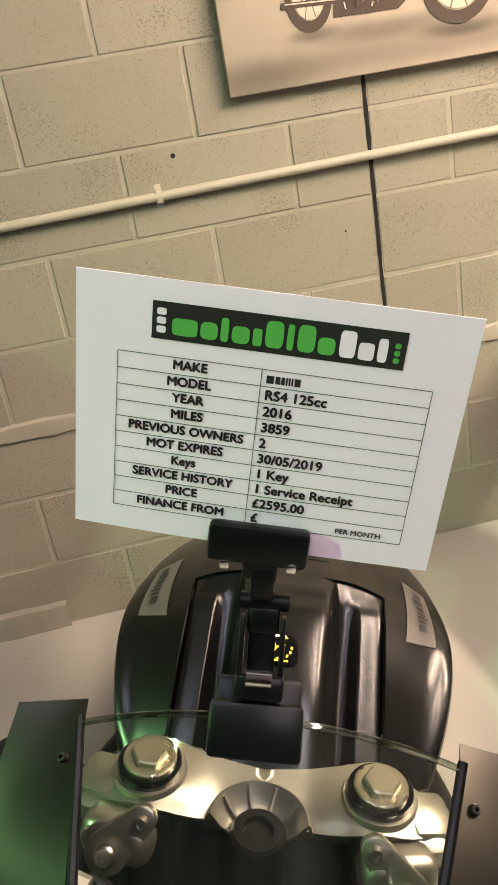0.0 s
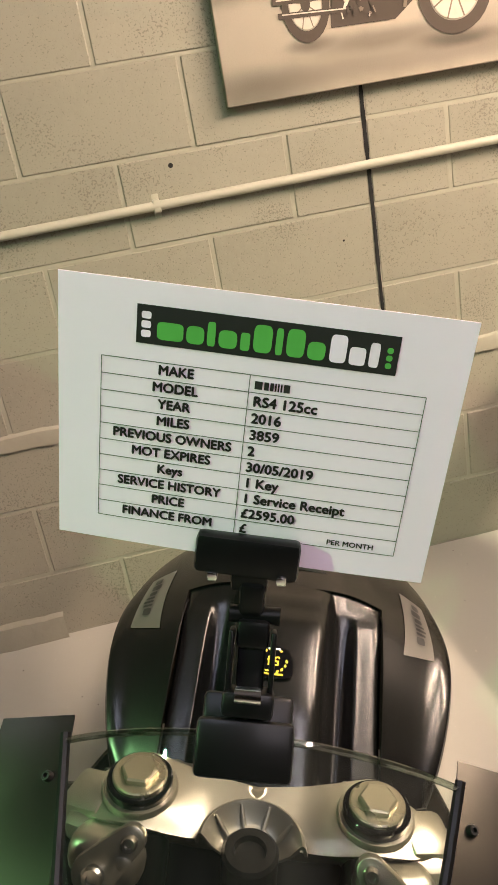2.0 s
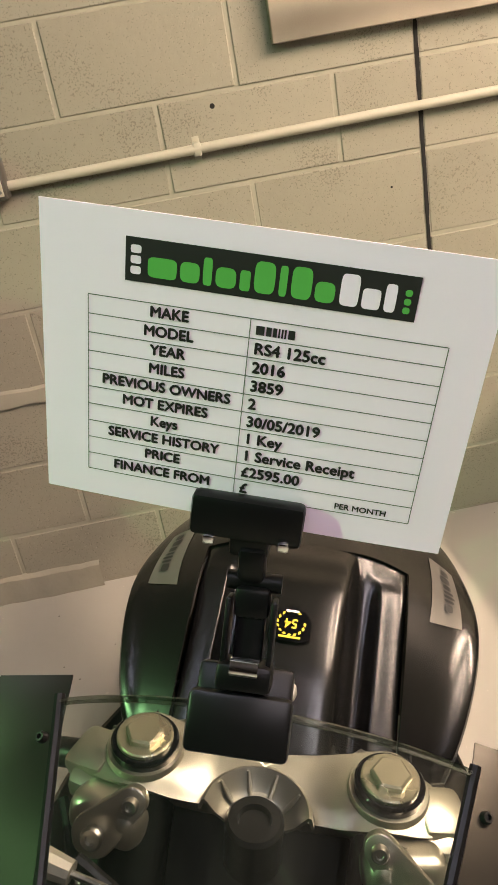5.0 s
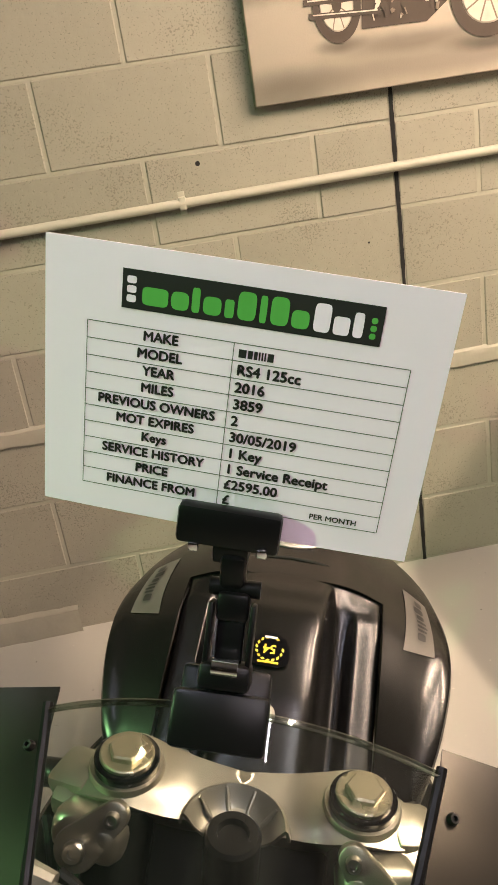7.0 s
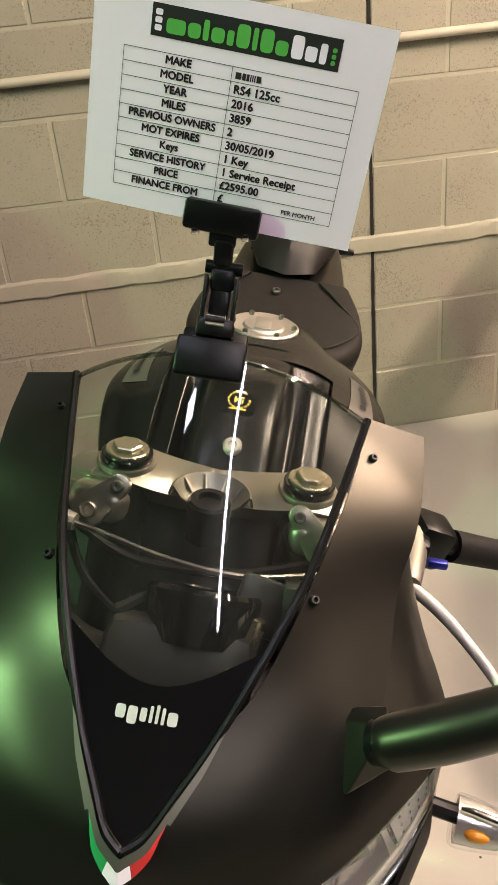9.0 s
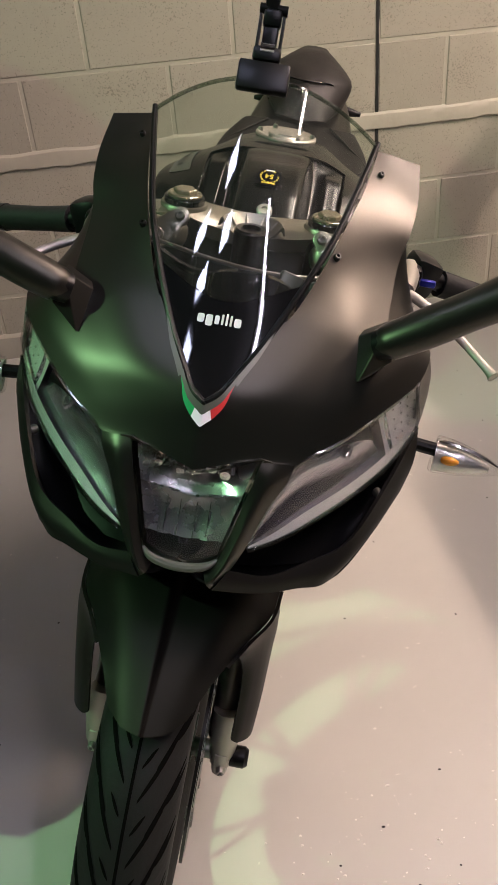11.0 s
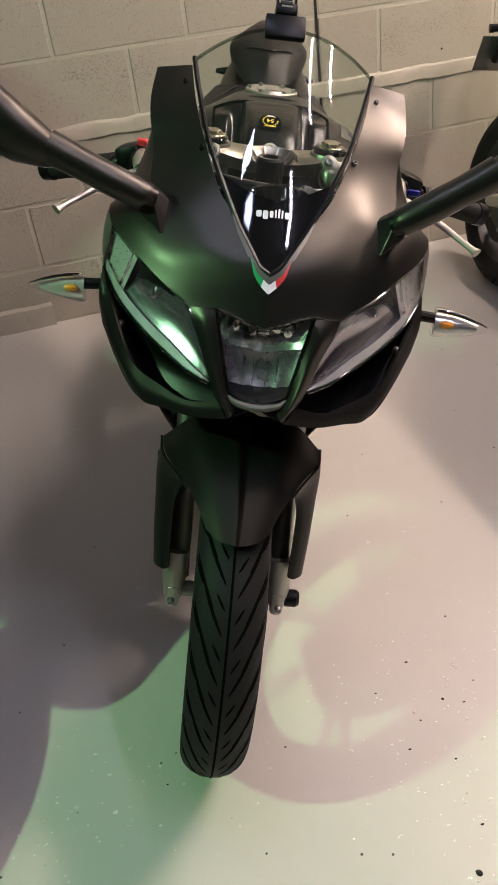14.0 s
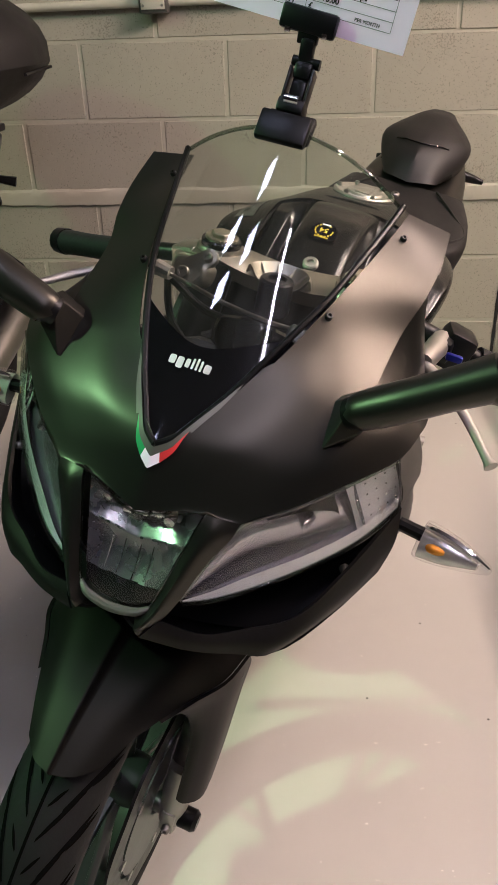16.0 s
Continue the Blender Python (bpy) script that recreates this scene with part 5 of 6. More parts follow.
# seat, tail and hump
seat = part("seat", mirrored(loft([[(0, 0.9, 0.83), (0.06, 0.9, 0.82), (0.1, 0.92, 0.78), (0.1, 0.93, 0.73)], [(0, 1.0, 0.82), (0.1, 1.0, 0.812), (0.16, 1.02, 0.8), (0.155, 1.03, 0.74)], [(0, 1.12, 0.835), (0.1, 1.12, 0.835), (0.158, 1.12, 0.825), (0.15, 1.13, 0.76)], [(0, 1.2, 0.86), (0.08, 1.2, 0.86), (0.13, 1.21, 0.85), (0.125, 1.23, 0.8)]], 16, 20)), SEAT, bike, "black vinyl rider seat")
for side in (1, -1):
    part("seat_fold", tube([(side * x, y, z) for x, y, z in ((0.07, 1.19, 0.8625), (0.115, 1.14, 0.8415), (0.158, 1.075, 0.818), (0.12, 1.0, 0.8115), (0.08, 0.95, 0.815))], 0.0025, 8, 24), SEAT, seat)
bolt(bike, (-0.011, 1.145, 0.847), (0, -0.2, 1), 0.009, "seat_bolt")
# the tail lamp's red reflection, put in as a small solid spot
part("tail_lamp", lathe([(-0.004, 0.0), (-0.003, 0.004), (0.0, 0.006), (0.004, 0.006)], 14, (0.062, 1.425, 0.882), "Y"), RED, bike, "small red spot for the tail lamp's reflection")
hump = part("pillion_pad", mirrored(loft([[(0, 1.19, 0.868), (0.04, 1.2, 0.872), (0.06, 1.22, 0.87), (0.05, 1.24, 0.86)], [(0, 1.23, 0.925), (0.05, 1.25, 0.92), (0.085, 1.28, 0.905), (0.085, 1.3, 0.88)], [(0, 1.3, 0.962), (0.05, 1.31, 0.958), (0.1, 1.34, 0.935), (0.096, 1.37, 0.9)], [(0, 1.39, 0.985), (0.04, 1.4, 0.98), (0.085, 1.42, 0.945), (0.08, 1.43, 0.91)], [(0, 1.5, 0.985), (0.03, 1.5, 0.98), (0.05, 1.5, 0.95), (0.05, 1.5, 0.93)]], 16, 20)), SEAT, bike, "black vinyl pillion pad")
part("seam", tube([(-0.082, 1.275, 0.888), (-0.045, 1.238, 0.905), (0, 1.217, 0.903), (0.045, 1.238, 0.905), (0.082, 1.275, 0.888)], 0.0022, 8, 20), GLOSS, hump)
part("seam", tube([(-0.094, 1.325, 0.917), (-0.05, 1.272, 0.939), (0, 1.25, 0.941), (0.05, 1.272, 0.939), (0.094, 1.325, 0.917)], 0.0018, 8, 20), GLOSS, hump)
part("tail_fairing", mirrored(loft([[(0, 1.2, 0.84), (0.08, 1.2, 0.84), (0.13, 1.22, 0.82), (0.12, 1.24, 0.76)], [(0, 1.4, 0.9), (0.07, 1.4, 0.89), (0.105, 1.4, 0.87), (0.09, 1.42, 0.82)], [(0, 1.56, 0.93), (0.04, 1.56, 0.925), (0.06, 1.56, 0.91), (0.05, 1.56, 0.88)], [(0, 1.64, 0.94), (0.02, 1.64, 0.937), (0.03, 1.64, 0.93), (0.02, 1.64, 0.91)]], 14, 18)), SATIN, bike, "matt black tail fairing")
for side in (1, -1):
    part("rear_signal", tube([(side * 0.05, 1.55, 0.85), (side * 0.1, 1.555, 0.84), (side * 0.142, 1.56, 0.836)], [0.007, 0.012, 0.006], 12, 14), PLASTIC, bike)
# frame, engine, swingarm and stand, mostly hidden under the fairing
for side in (1, -1):
    part("frame_spar", tube([(side * 0.06, 0.36, 0.85), (side * 0.13, 0.55, 0.72), (side * 0.12, 0.85, 0.5), (side * 0.1, 0.9, 0.38)], [0.03, 0.035, 0.03, 0.03], 10, 14), ALU, bike)
    part("swingarm", tube([(side * 0.1, 0.9, 0.4), (side * 0.1, 1.1, 0.36), (side * 0.09, 1.34, 0.31)], [0.03, 0.025, 0.022], 10, 10), ALU, bike)
part("engine", joined(block((0.24, 0.32, 0.26), (0, 0.68, 0.42), 0.05), block((0.16, 0.2, 0.22), (0, 0.5, 0.5), 0.03, pose(0, 0, 0, 20))), STEEL, bike)
part("belly_pan", loft([[(-0.15, 0.5, 0.36), (-0.1, 0.47, 0.2), (0, 0.46, 0.17), (0.1, 0.47, 0.2), (0.15, 0.5, 0.36)], [(-0.16, 0.75, 0.4), (-0.12, 0.75, 0.2), (0, 0.75, 0.16), (0.12, 0.75, 0.2), (0.16, 0.75, 0.4)], [(-0.12, 1.02, 0.32), (-0.09, 1.02, 0.22), (0, 1.02, 0.2), (0.09, 1.02, 0.22), (0.12, 1.02, 0.32)]], 18, 12, 0.003), SATIN, bike)
part("radiator", block((0.26, 0.03, 0.2), (0, 0.36, 0.58), 0.006, pose(0, 0, 0, 12)), PLASTIC, bike)
part("side_stand", tube([(0.1, 0.82, 0.3), (0.16, 0.84, 0.15), (0.22, 0.86, -0.046)], 0.011, 10), STEEL, bike)
part("footpeg", tube([(0.12, 0.98, 0.38), (0.22, 0.99, 0.38)], 0.012, 10), ALU, bike)

# decals: grids laid on a painted part along a direction
bpy.context.view_layer.update()


def laid(ob, corners, along, lift=0.0006, nu=8, nv=4):
    """A patch between four corners (in the frame of the motorcycle), dropped along a direction on to the part ob."""
    a, b, c, d = (Vector(q) for q in corners)
    along = Vector(along).normalized()
    rows = []
    for k in range(nv + 1):
        row = []
        for i in range(nu + 1):
            u, v = i / nu, k / nv
            p = a.lerp(b, u).lerp(d.lerp(c, u), v)
            hit, place_, normal, _ = ob.ray_cast(p - along * 0.08, along, distance=0.2)
            q = place_ if hit else p
            row.append(q - along * lift)
        rows.append(row)
    return grid(rows)


def sub_quad(corners, u0, v0, u1, v1):
    a, b, c, d = (Vector(q) for q in corners)

    def at(u, v):
        return a.lerp(b, u).lerp(d.lerp(c, u), v)
    return [at(u0, v0), at(u1, v0), at(u1, v1), at(u0, v1)]


# screws through the screen's edge into the fairing
for side in (1, -1):
    for x, y, z, r in ((0.1335, 0.24, 1.017, 0.0036), (0.0985, 0.118, 0.959, 0.004)):
        along = Vector((-side * 0.3, 0.5, -0.82)).normalized()
        hit, at, normal, _ = fairing.ray_cast(Vector((side * x, y, z)) - along * 0.05, along, distance=0.12)
        bolt(fairing, (at if hit else Vector((side * x, y, z))) - along * 0.0005, -along, r, "screw", BLACK_BOLT)


# tricolour tip and silver stripes along the screen's V
def v_band(f0, f1, w0, w1, material, name, end=9.0):
    rows, n = [], 16
    along = Vector((0, 0.72, -0.69))
    for i in range(n + 1):
        f = f0 + (f1 - f0) * i / n
        s = TIP + 0.0005 + 0.19 * abs(f) ** 1.6
        p = screen_point(s, 1.0)
        q = screen_point(min(s + 0.012, S1), 1.0)
        t = (q - p).normalized()
        out = t.cross(along).normalized()
        if out.x < 0:
            out = -out
        tip = Vector((0, -0.69, -0.72))
        k = max(0.0, 1 - abs(f) / 0.2)
        out = (out * (1 - k) + tip * k).normalized()
        row = []
        for w in (w0, w1):
            w = w0 + (w - w0) * min(1.0, max(0.02, (1.4 if end < 0.3 else 3) * (1 - abs(f) / end)))
            m = p + out * (w * (1 - 0.85 * abs(f)) * (0.55 + 0.45 * k))
            m.x = m.x if f >= 0 else -m.x
            hit, at, _, _ = fairing.ray_cast(m - along * 0.05, along, distance=0.15)
            row.append((at if hit else m) - along * 0.0022)
        rows.append(row)
    return part(name, grid(rows), material, fairing)


v_band(-0.66, -0.27, 0.0045, 0.018, SILVER, "silver_stripe", 0.67)
v_band(0.27, 0.66, 0.0045, 0.018, SILVER, "silver_stripe", 0.67)
v_band(-0.3, 0.3, 0.0035, 0.012, SILVER, "silver_tip")
v_band(-0.26, -0.07, 0.0118, 0.0225, FLAG_GREEN, "green_stripe", 0.265)
v_band(-0.07, 0.07, 0.0118, 0.0225, WHITE, "white_stripe")
v_band(0.07, 0.26, 0.0118, 0.0225, RED, "red_stripe", 0.265)

# wordmark on the lower screen, as plain shapes
base = [o for o in bike.children if o.name.startswith("screen_base")][0]
mark = [(-0.0225, 0.0385, 0.9155), (0.0225, 0.0385, 0.9155), (0.0225, 0.0285, 0.9055), (-0.0225, 0.0285, 0.9055)]
def blob(ob, corners, u0, v0, u1, v1, along, lift, power, n=20):
    """A rounded plain shape laid on a painted part: an oval for power 1, a soft-cornered bar for less."""
    a, b, c, d = (Vector(q) for q in sub_quad(corners, u0, v0, u1, v1))
    along = Vector(along).normalized()
    bm, ring = bmesh.new(), []
    for k in range(n):
        q = 2 * math.pi * k / n
        u = 0.5 + 0.5 * math.copysign(abs(math.cos(q)) ** power, math.cos(q))
        v = 0.5 + 0.5 * math.copysign(abs(math.sin(q)) ** power, math.sin(q))
        at = a.lerp(b, u).lerp(d.lerp(c, u), v)
        hit, place_, _, _ = ob.ray_cast(at - along * 0.08, along, distance=0.2)
        ring.append(bm.verts.new((place_ if hit else at) - along * lift))
    bm.faces.new(ring)
    return bm


MARK = ((0.0, 0.15, 0.25, 0.87, 0.45), (0.18, 0.33, 0.25, 1.05, 0.45), (0.37, 0.47, 0.25, 0.87, 0.45), (0.51, 0.56, 0.12, 0.87, 0.3), (0.6, 0.65, 0.03, 0.87, 0.3), (0.69, 0.74, 0.12, 0.87, 0.3), (0.78, 0.93, 0.25, 0.87, 0.45))
for u0, u1, v0, v1, power in MARK:
    part("wordmark_shape", blob(base, mark, u0, v0, u1, v1, (0, 0.707, -0.707), 0.0006, power), LIGHT_GUIDE, base, smooth=False)

# cover on top of the tank with two scoops, stickers and badge
# across the cover: half width, how far it has fallen to the outer land, and the depth of the scoop
COVER = ((0.0, 0.0, 0.0), (0.026, 0.02, 0.0), (0.04, 0.1, 0.0), (0.047, 0.35, 0.0), (0.053, 0.85, 0.5), (0.058, 1.0, 1.0), (0.067, 1.0, 1.0), (0.0725, 1.0, 0.55), (0.077, 1.0, 0.06), (0.084, 1.0, 0.0), (0.1, 1.0, 0.0), (0.104, 1.0, 0.0))


def cover_row(y, z, dip, edge):
    return [(x, y, z + (edge + 0.176 * (0.1 - x) - z) * share - dip * deep - (0.007 if x > 0.102 else 0.0)) for x, share, deep in COVER]


cover = part("tank_cover", mirrored(loft([cover_row(0.385, 0.857, 0.018, 0.808), cover_row(0.41, 0.876, 0.02, 0.823), cover_row(0.46, 0.911, 0.021, 0.8535), cover_row(0.52, 0.932, 0.019, 0.889), cover_row(0.555, 0.9365, 0.011, 0.909), cover_row(0.575, 0.938, 0.0, 0.915), [(x, 0.597, 0.9367 - 17.5 * x ** 3) for x, share, deep in COVER]], 66, 44, 0.004)), TANK_PAINT, tank, "matt black tank cover with two scoops")
edge = [(0.0, 0.628, 0.9385), (0.045, 0.622, 0.936), (0.09, 0.6, 0.918), (0.106, 0.575, 0.907), (0.107, 0.52, 0.889), (0.113, 0.46, 0.852), (0.12, 0.41, 0.815)]
for side in (1, -1):
    part("panel_gap", tube([(side * x, y, z) for x, y, z in edge], 0.0016, 6, 30), GAP, tank)
    quad = [(side * x, y, z) for x, y, z in ((0.126, 0.648, 0.9), (0.152, 0.64, 0.885), (0.16, 0.556, 0.885), (0.129, 0.544, 0.905))]
    sticker = part("sticker", laid(tank, quad, (-side * 0.45, 0, -0.9), 0.0009, 14, 10), SILVER, tank, "silver sticker with grey wordmark")
    lettered = sub_quad(quad, 0.3, 0.12, 0.78, 0.88)
    for v0, v1, u0, u1, power in MARK:
        part("wordmark_shape", blob(tank, lettered, 1.05 - 0.95 * u1, v0, 1.05 - 0.95 * u0, v1, (-side * 0.45, 0, -0.9), 0.0022, power), INK, sticker, smooth=False)

slope = place(-0.003, 0.481, 0.9255, 0, 0, 0) @ pose(0, 0, 0, -27, 0, 180)
badge = part("badge", moved(plate([(x * 1.0, z) for x, z in ((-0.019, 0.011), (-0.016, 0.014), (-0.008, 0.016), (0.008, 0.016), (0.016, 0.014), (0.019, 0.011), (0.0185, -0.004), (0.013, -0.013), (0.0, -0.018), (-0.013, -0.013), (-0.0185, -0.004))], 0.0008), slope @ pose(0, 0, 0, -90, 0, 0)), GLOSS, tank, "black badge with a yellow wreath", smooth=False)
for a in range(14):
    q = math.radians(-60 + 300 * a / 13 - 30)
    part("wreath_leaf", moved(plate([(0.0, -0.0022), (0.0014, 0.0), (0.0, 0.0022), (-0.0014, 0.0)], 0.0004), slope @ pose(0, 0, 0.0006) @ pose(0, 0, 0, -90, 0, 0) @ pose(0.0125 * math.sin(q), -0.0006, -0.001 + 0.0115 * math.cos(q), 0, math.degrees(q) + 70, 0)), YELLOW, badge, smooth=False)
letters("number", "54", 0.0125, YELLOW, badge, slope @ pose(0, -0.0045, 0.0018) @ pose(0, 0, 0, -90, 0, 0), "CENTER", bold=0.0003)
for k in range(2):
    part("badge_bar", moved(block((0.02 - 0.008 * k, 0.0004, 0.002)), slope @ pose(0, (0.0125, -0.0125)[k], 0.0012) @ pose(0, 0, 0, -90, 0, 0)), (YELLOW, WHITE)[k], badge, smooth=False)

# ---- display clip and price card ----
clip = thing("display_clip", "black plastic double-ended sign clip gripping the windscreen", "clip", BIKE @ place(-0.006, 0.205, 1.085, 0, 0, 2))
part("lower_jaw", block((0.052, 0.011, 0.03), (0, 0.0, 0.008), 0.003, pose(0, 0, 0, -38)), PLASTIC, clip)
part("rear_jaw", block((0.05, 0.01, 0.03), (0, 0.022, 0.006), 0.003, pose(0, 0, 0, -46)), PLASTIC, clip)
part("jaw_hinge", block((0.028, 0.022, 0.014), (0, 0.018, 0.024), 0.003, pose(0, 0, 0, -30)), PLASTIC, clip)
part("hinge_pin", tube([(-0.007, 0.013, 0.033), (0.007, 0.013, 0.033)], 0.005, 12), CHROME, clip)
part("spring_core", block((0.015, 0.01, 0.036), (0, 0.031, 0.041), 0.002, pose(0, 0, 0, -28)), PLASTIC, clip)
for x in (-0.0115, 0.0115):
    part("side_arm", block((0.003, 0.016, 0.04), (x, 0.028, 0.04), 0.0012, pose(0, 0, 0, -28)), PLASTIC, clip)
part("lower_knuckle", block((0.018, 0.014, 0.016), (0, 0.037, 0.056), 0.003, pose(0, 0, 0, -20)), PLASTIC, clip)
part("knuckle_screw", tube([(-0.014, 0.042, 0.064), (0.014, 0.042, 0.064)], 0.005, 12), PLASTIC, clip)
part("upper_knuckle", block((0.014, 0.013, 0.022), (-0.002, 0.044, 0.074), 0.003), PLASTIC, clip)
part("neck", block((0.02, 0.011, 0.014), (-0.004, 0.046, 0.086), 0.002), PLASTIC, clip)
part("card_jaw", block((0.056, 0.012, 0.022), (-0.006, 0.046, 0.099), 0.003, pose(0, 0, 0, -8, 3, 0)), PLASTIC, clip)
part("rear_card_jaw", block((0.05, 0.006, 0.018), (-0.006, 0.061, 0.099), 0.002, pose(0, 0, 0, 6, 3, 0)), PLASTIC, clip)
for x in (-0.024, 0.013):
    part("spring_pin", block((0.0055, 0.007, 0.0055), (x, 0.04, 0.0895), 0.001), CHROME, clip)

CARD = BIKE @ Matrix(((0.9985, 0.02, 0.05, -0.016), (0.02, 0.9995, 0.01, 0.2585), (-0.055, 0.01, 0.9985, 1.2505), (0, 0, 0, 1)))
card = thing("price_card", "white printed price card with a table held in a clip", "sign", CARD)
CW, CH = 0.202, 0.146


def card_y(x, z):
    return 0.0025 * (x / 0.1) ** 2 * (0.4 - z / CH) - 0.001


rows = [[(CW * (i / 20 - 0.5), card_y(CW * (i / 20 - 0.5), CH * (k / 12 - 0.5)), CH * (k / 12 - 0.5)) for i in range(21)] for k in range(13)]
bm = grid(rows)
bmesh.ops.solidify(bm, geom=bm.faces[:], thickness=0.0006)
part("card", bm, WHITE, card)


def on_card(ob):
    """Bends a flat print to the card's curve."""
    for v in ob.data.vertices:
        v.co.y += card_y(v.co.x, v.co.z) - 0.0004
    return ob


def heavier(ob, d):
    """Thickens flat lettering by laying copies beside it in the same mesh."""
    bm = bmesh.new()
    for dx, dz in ((0, 0), (d, 0), (-d, 0), (0, d), (0, -d)):
        copy = ob.data.copy()
        copy.transform(pose(dx, -0.00002 * (abs(dx) + abs(dz)) / d, dz))
        bm.from_mesh(copy)
        bpy.data.meshes.remove(copy)
    bm.to_mesh(ob.data)
    bm.free()
    return ob


def spot(u, v):
    return (u - 0.5) * CW, (0.5 - v) * CH


def bar(name, u0, v0, u1, v1, material, lift=0.0, parent=None):
    (x0, z0), (x1, z1) = spot(u0, v1), spot(u1, v0)
    n = 8
    bm = grid([[(x0 + (x1 - x0) * i / n, -lift, z) for i in range(n + 1)] for z in (z0, z1)])
    for f in bm.faces:
        if f.normal.y > 0:
            f.normal_flip()
    return on_card(part(name, bm, material, parent or card, smooth=False))


banner = bar("banner", 0.196, 0.078, 0.829, 0.212, INK)
# wordmark in the banner as plain shapes: ovals and soft bars in green, then white


def oval(name, u0, v0, u1, v1, material, power):
    (x0, z0), (x1, z1) = spot(u0, v1), spot(u1, v0)
    bm, ring = bmesh.new(), []
    for k in range(24):
        q = 2 * math.pi * k / 24
        ring.append(bm.verts.new(((x0 + x1) / 2 + (x1 - x0) / 2 * math.copysign(abs(math.cos(q)) ** power, math.cos(q)), -0.0004, (z0 + z1) / 2 + (z1 - z0) / 2 * math.copysign(abs(math.sin(q)) ** power, math.sin(q)))))
    bm.faces.new(ring)
    return on_card(part(name, bm, material, banner, smooth=False))


TOP, MID, FOOT = 0.096, 0.13, 0.192
for u0, u1, v0, power in ((0.247, 0.312, MID, 0.4), (0.319, 0.363, MID, 0.6), (0.37, 0.39, 0.108, 0.4), (0.398, 0.443, MID, 0.6), (0.451, 0.474, MID, 0.4), (0.482, 0.527, TOP, 0.5), (0.536, 0.553, 0.1, 0.4), (0.562, 0.606, TOP, 0.5), (0.613, 0.656, MID, 0.6)):
    oval("green_shape", u0, v0, u1, FOOT, GREEN, power)
for u0, u1, v0, power in ((0.666, 0.706, TOP, 0.4), (0.713, 0.752, MID, 0.4), (0.76, 0.784, 0.108, 0.4)):
    oval("white_shape", u0, v0, u1, FOOT, WHITE, power)
for k in range(3):
    oval("white_shape", 0.208, 0.1 + 0.032 * k, 0.232, 0.125 + 0.032 * k, WHITE, 0.5)
    oval("green_shape", 0.8, 0.118 + 0.026 * k, 0.815, 0.138 + 0.026 * k, GREEN, 0.8)

LINES = [0.273 + 0.0625 * k for k in range(11)]
for v in LINES:
    bar("table_rule", 0.111, v - 0.0016, 0.912, v + 0.0016, GREY_INK)
for u in (0.111, 0.4835, 0.912):
    bar("table_rule", u - 0.0011, LINES[0], u + 0.0011, LINES[-1], GREY_INK)
LEFT = ("MAKE", "MODEL", "YEAR", "MILES", "PREVIOUS OWNERS", "MOT EXPIRES", "Keys", "SERVICE HISTORY", "PRICE", "FINANCE FROM")
RIGHT = ("", "RS4 125cc", "2016", "3859", "2", "30/05/2019", "1 Key", "1 Service Receipt", "£2595.00", "£")
for k in range(10):
    x, z = spot(0.3, LINES[k + 1] - 0.02)
    on_card(heavier(letters("heading", LEFT[k], 0.007, INK, card, pose(x, -0.0001, z) @ Matrix.Diagonal((1.0, 1, 1, 1)), "CENTER"), 0.0003))
    if RIGHT[k]:
        x, z = spot(0.4965, LINES[k + 1] - 0.014)
        on_card(heavier(letters("entry", RIGHT[k], 0.0075, INK, card, pose(x, -0.0001, z) @ Matrix.Diagonal((1.03, 1, 1, 1)), "LEFT"), 0.0003))
for u0, u1 in ((0.497, 0.516), (0.52, 0.532), (0.535, 0.544), (0.547, 0.551), (0.554, 0.558), (0.561, 0.565), (0.569, 0.584)):
    bar("maker_bar", u0, 0.293, u1, 0.322, INK)
x, z = spot(0.794, 0.884)
on_card(heavier(letters("note", "PER MONTH", 0.0043, INK, card, pose(x, -0.0001, z) @ Matrix.Diagonal((1.05, 1, 1, 1)), "CENTER"), 0.00012))

# ---- lamps on the ceiling ----
spot_head = thing("spot_lamp", "small round ceiling spotlight with a green cast", "spotlight", look((GREEN_AT[0] - 0.02, GREEN_AT[1], GREEN_AT[2] + 0.02), (0.1, 0.6, 0.3)))
part("housing", lathe([(0.0, 0.036), (0.0, 0.046), (0.03, 0.05), (0.1, 0.045), (0.12, 0.02), (0.12, 0.0)], 24, (0, 0, 0.01), "Z"), PLASTIC, spot_head)
stem = part("bracket", tube([(0, 0, 0.12), (0.06, 0.0, 0.2), (0.1, 0, 0.24)], 0.012, 10), PLASTIC, spot_head)



def batten(x, y, length, strength, colour=(1.0, 0.76, 0.53), radius=0.02):
    """A ceiling batten with one glowing tube along y."""
    ob = thing("tube_light", "fluorescent ceiling batten with a warm white tube", "ceiling light", pose(x, y, 2.72), "fluorescent battens on the ceiling")
    part("batten", block((0.09, length + 0.1, 0.05), (0, 0, 0.05), 0.006), CEILING, ob)
    part("tube", tube([(0, -length / 2, 0), (0, length / 2, 0)], radius, 14), glow("warm_tube", colour, strength), ob, "glowing warm white tube")
    for s_ in (-1, 1):
        part("end_cap", block((0.05, 0.03, 0.07), (0, s_ * (length / 2 + 0.015), 0.015), 0.005), PLASTIC, ob)


batten(1.46, 0.58, 1.35, 100, radius=0.032)
batten(0.8, -0.95, 1.4, 48, (1.0, 0.88, 0.84), radius=0.026)
batten(2.6, 0.85, 1.3, 410, (1.0, 0.74, 0.48))

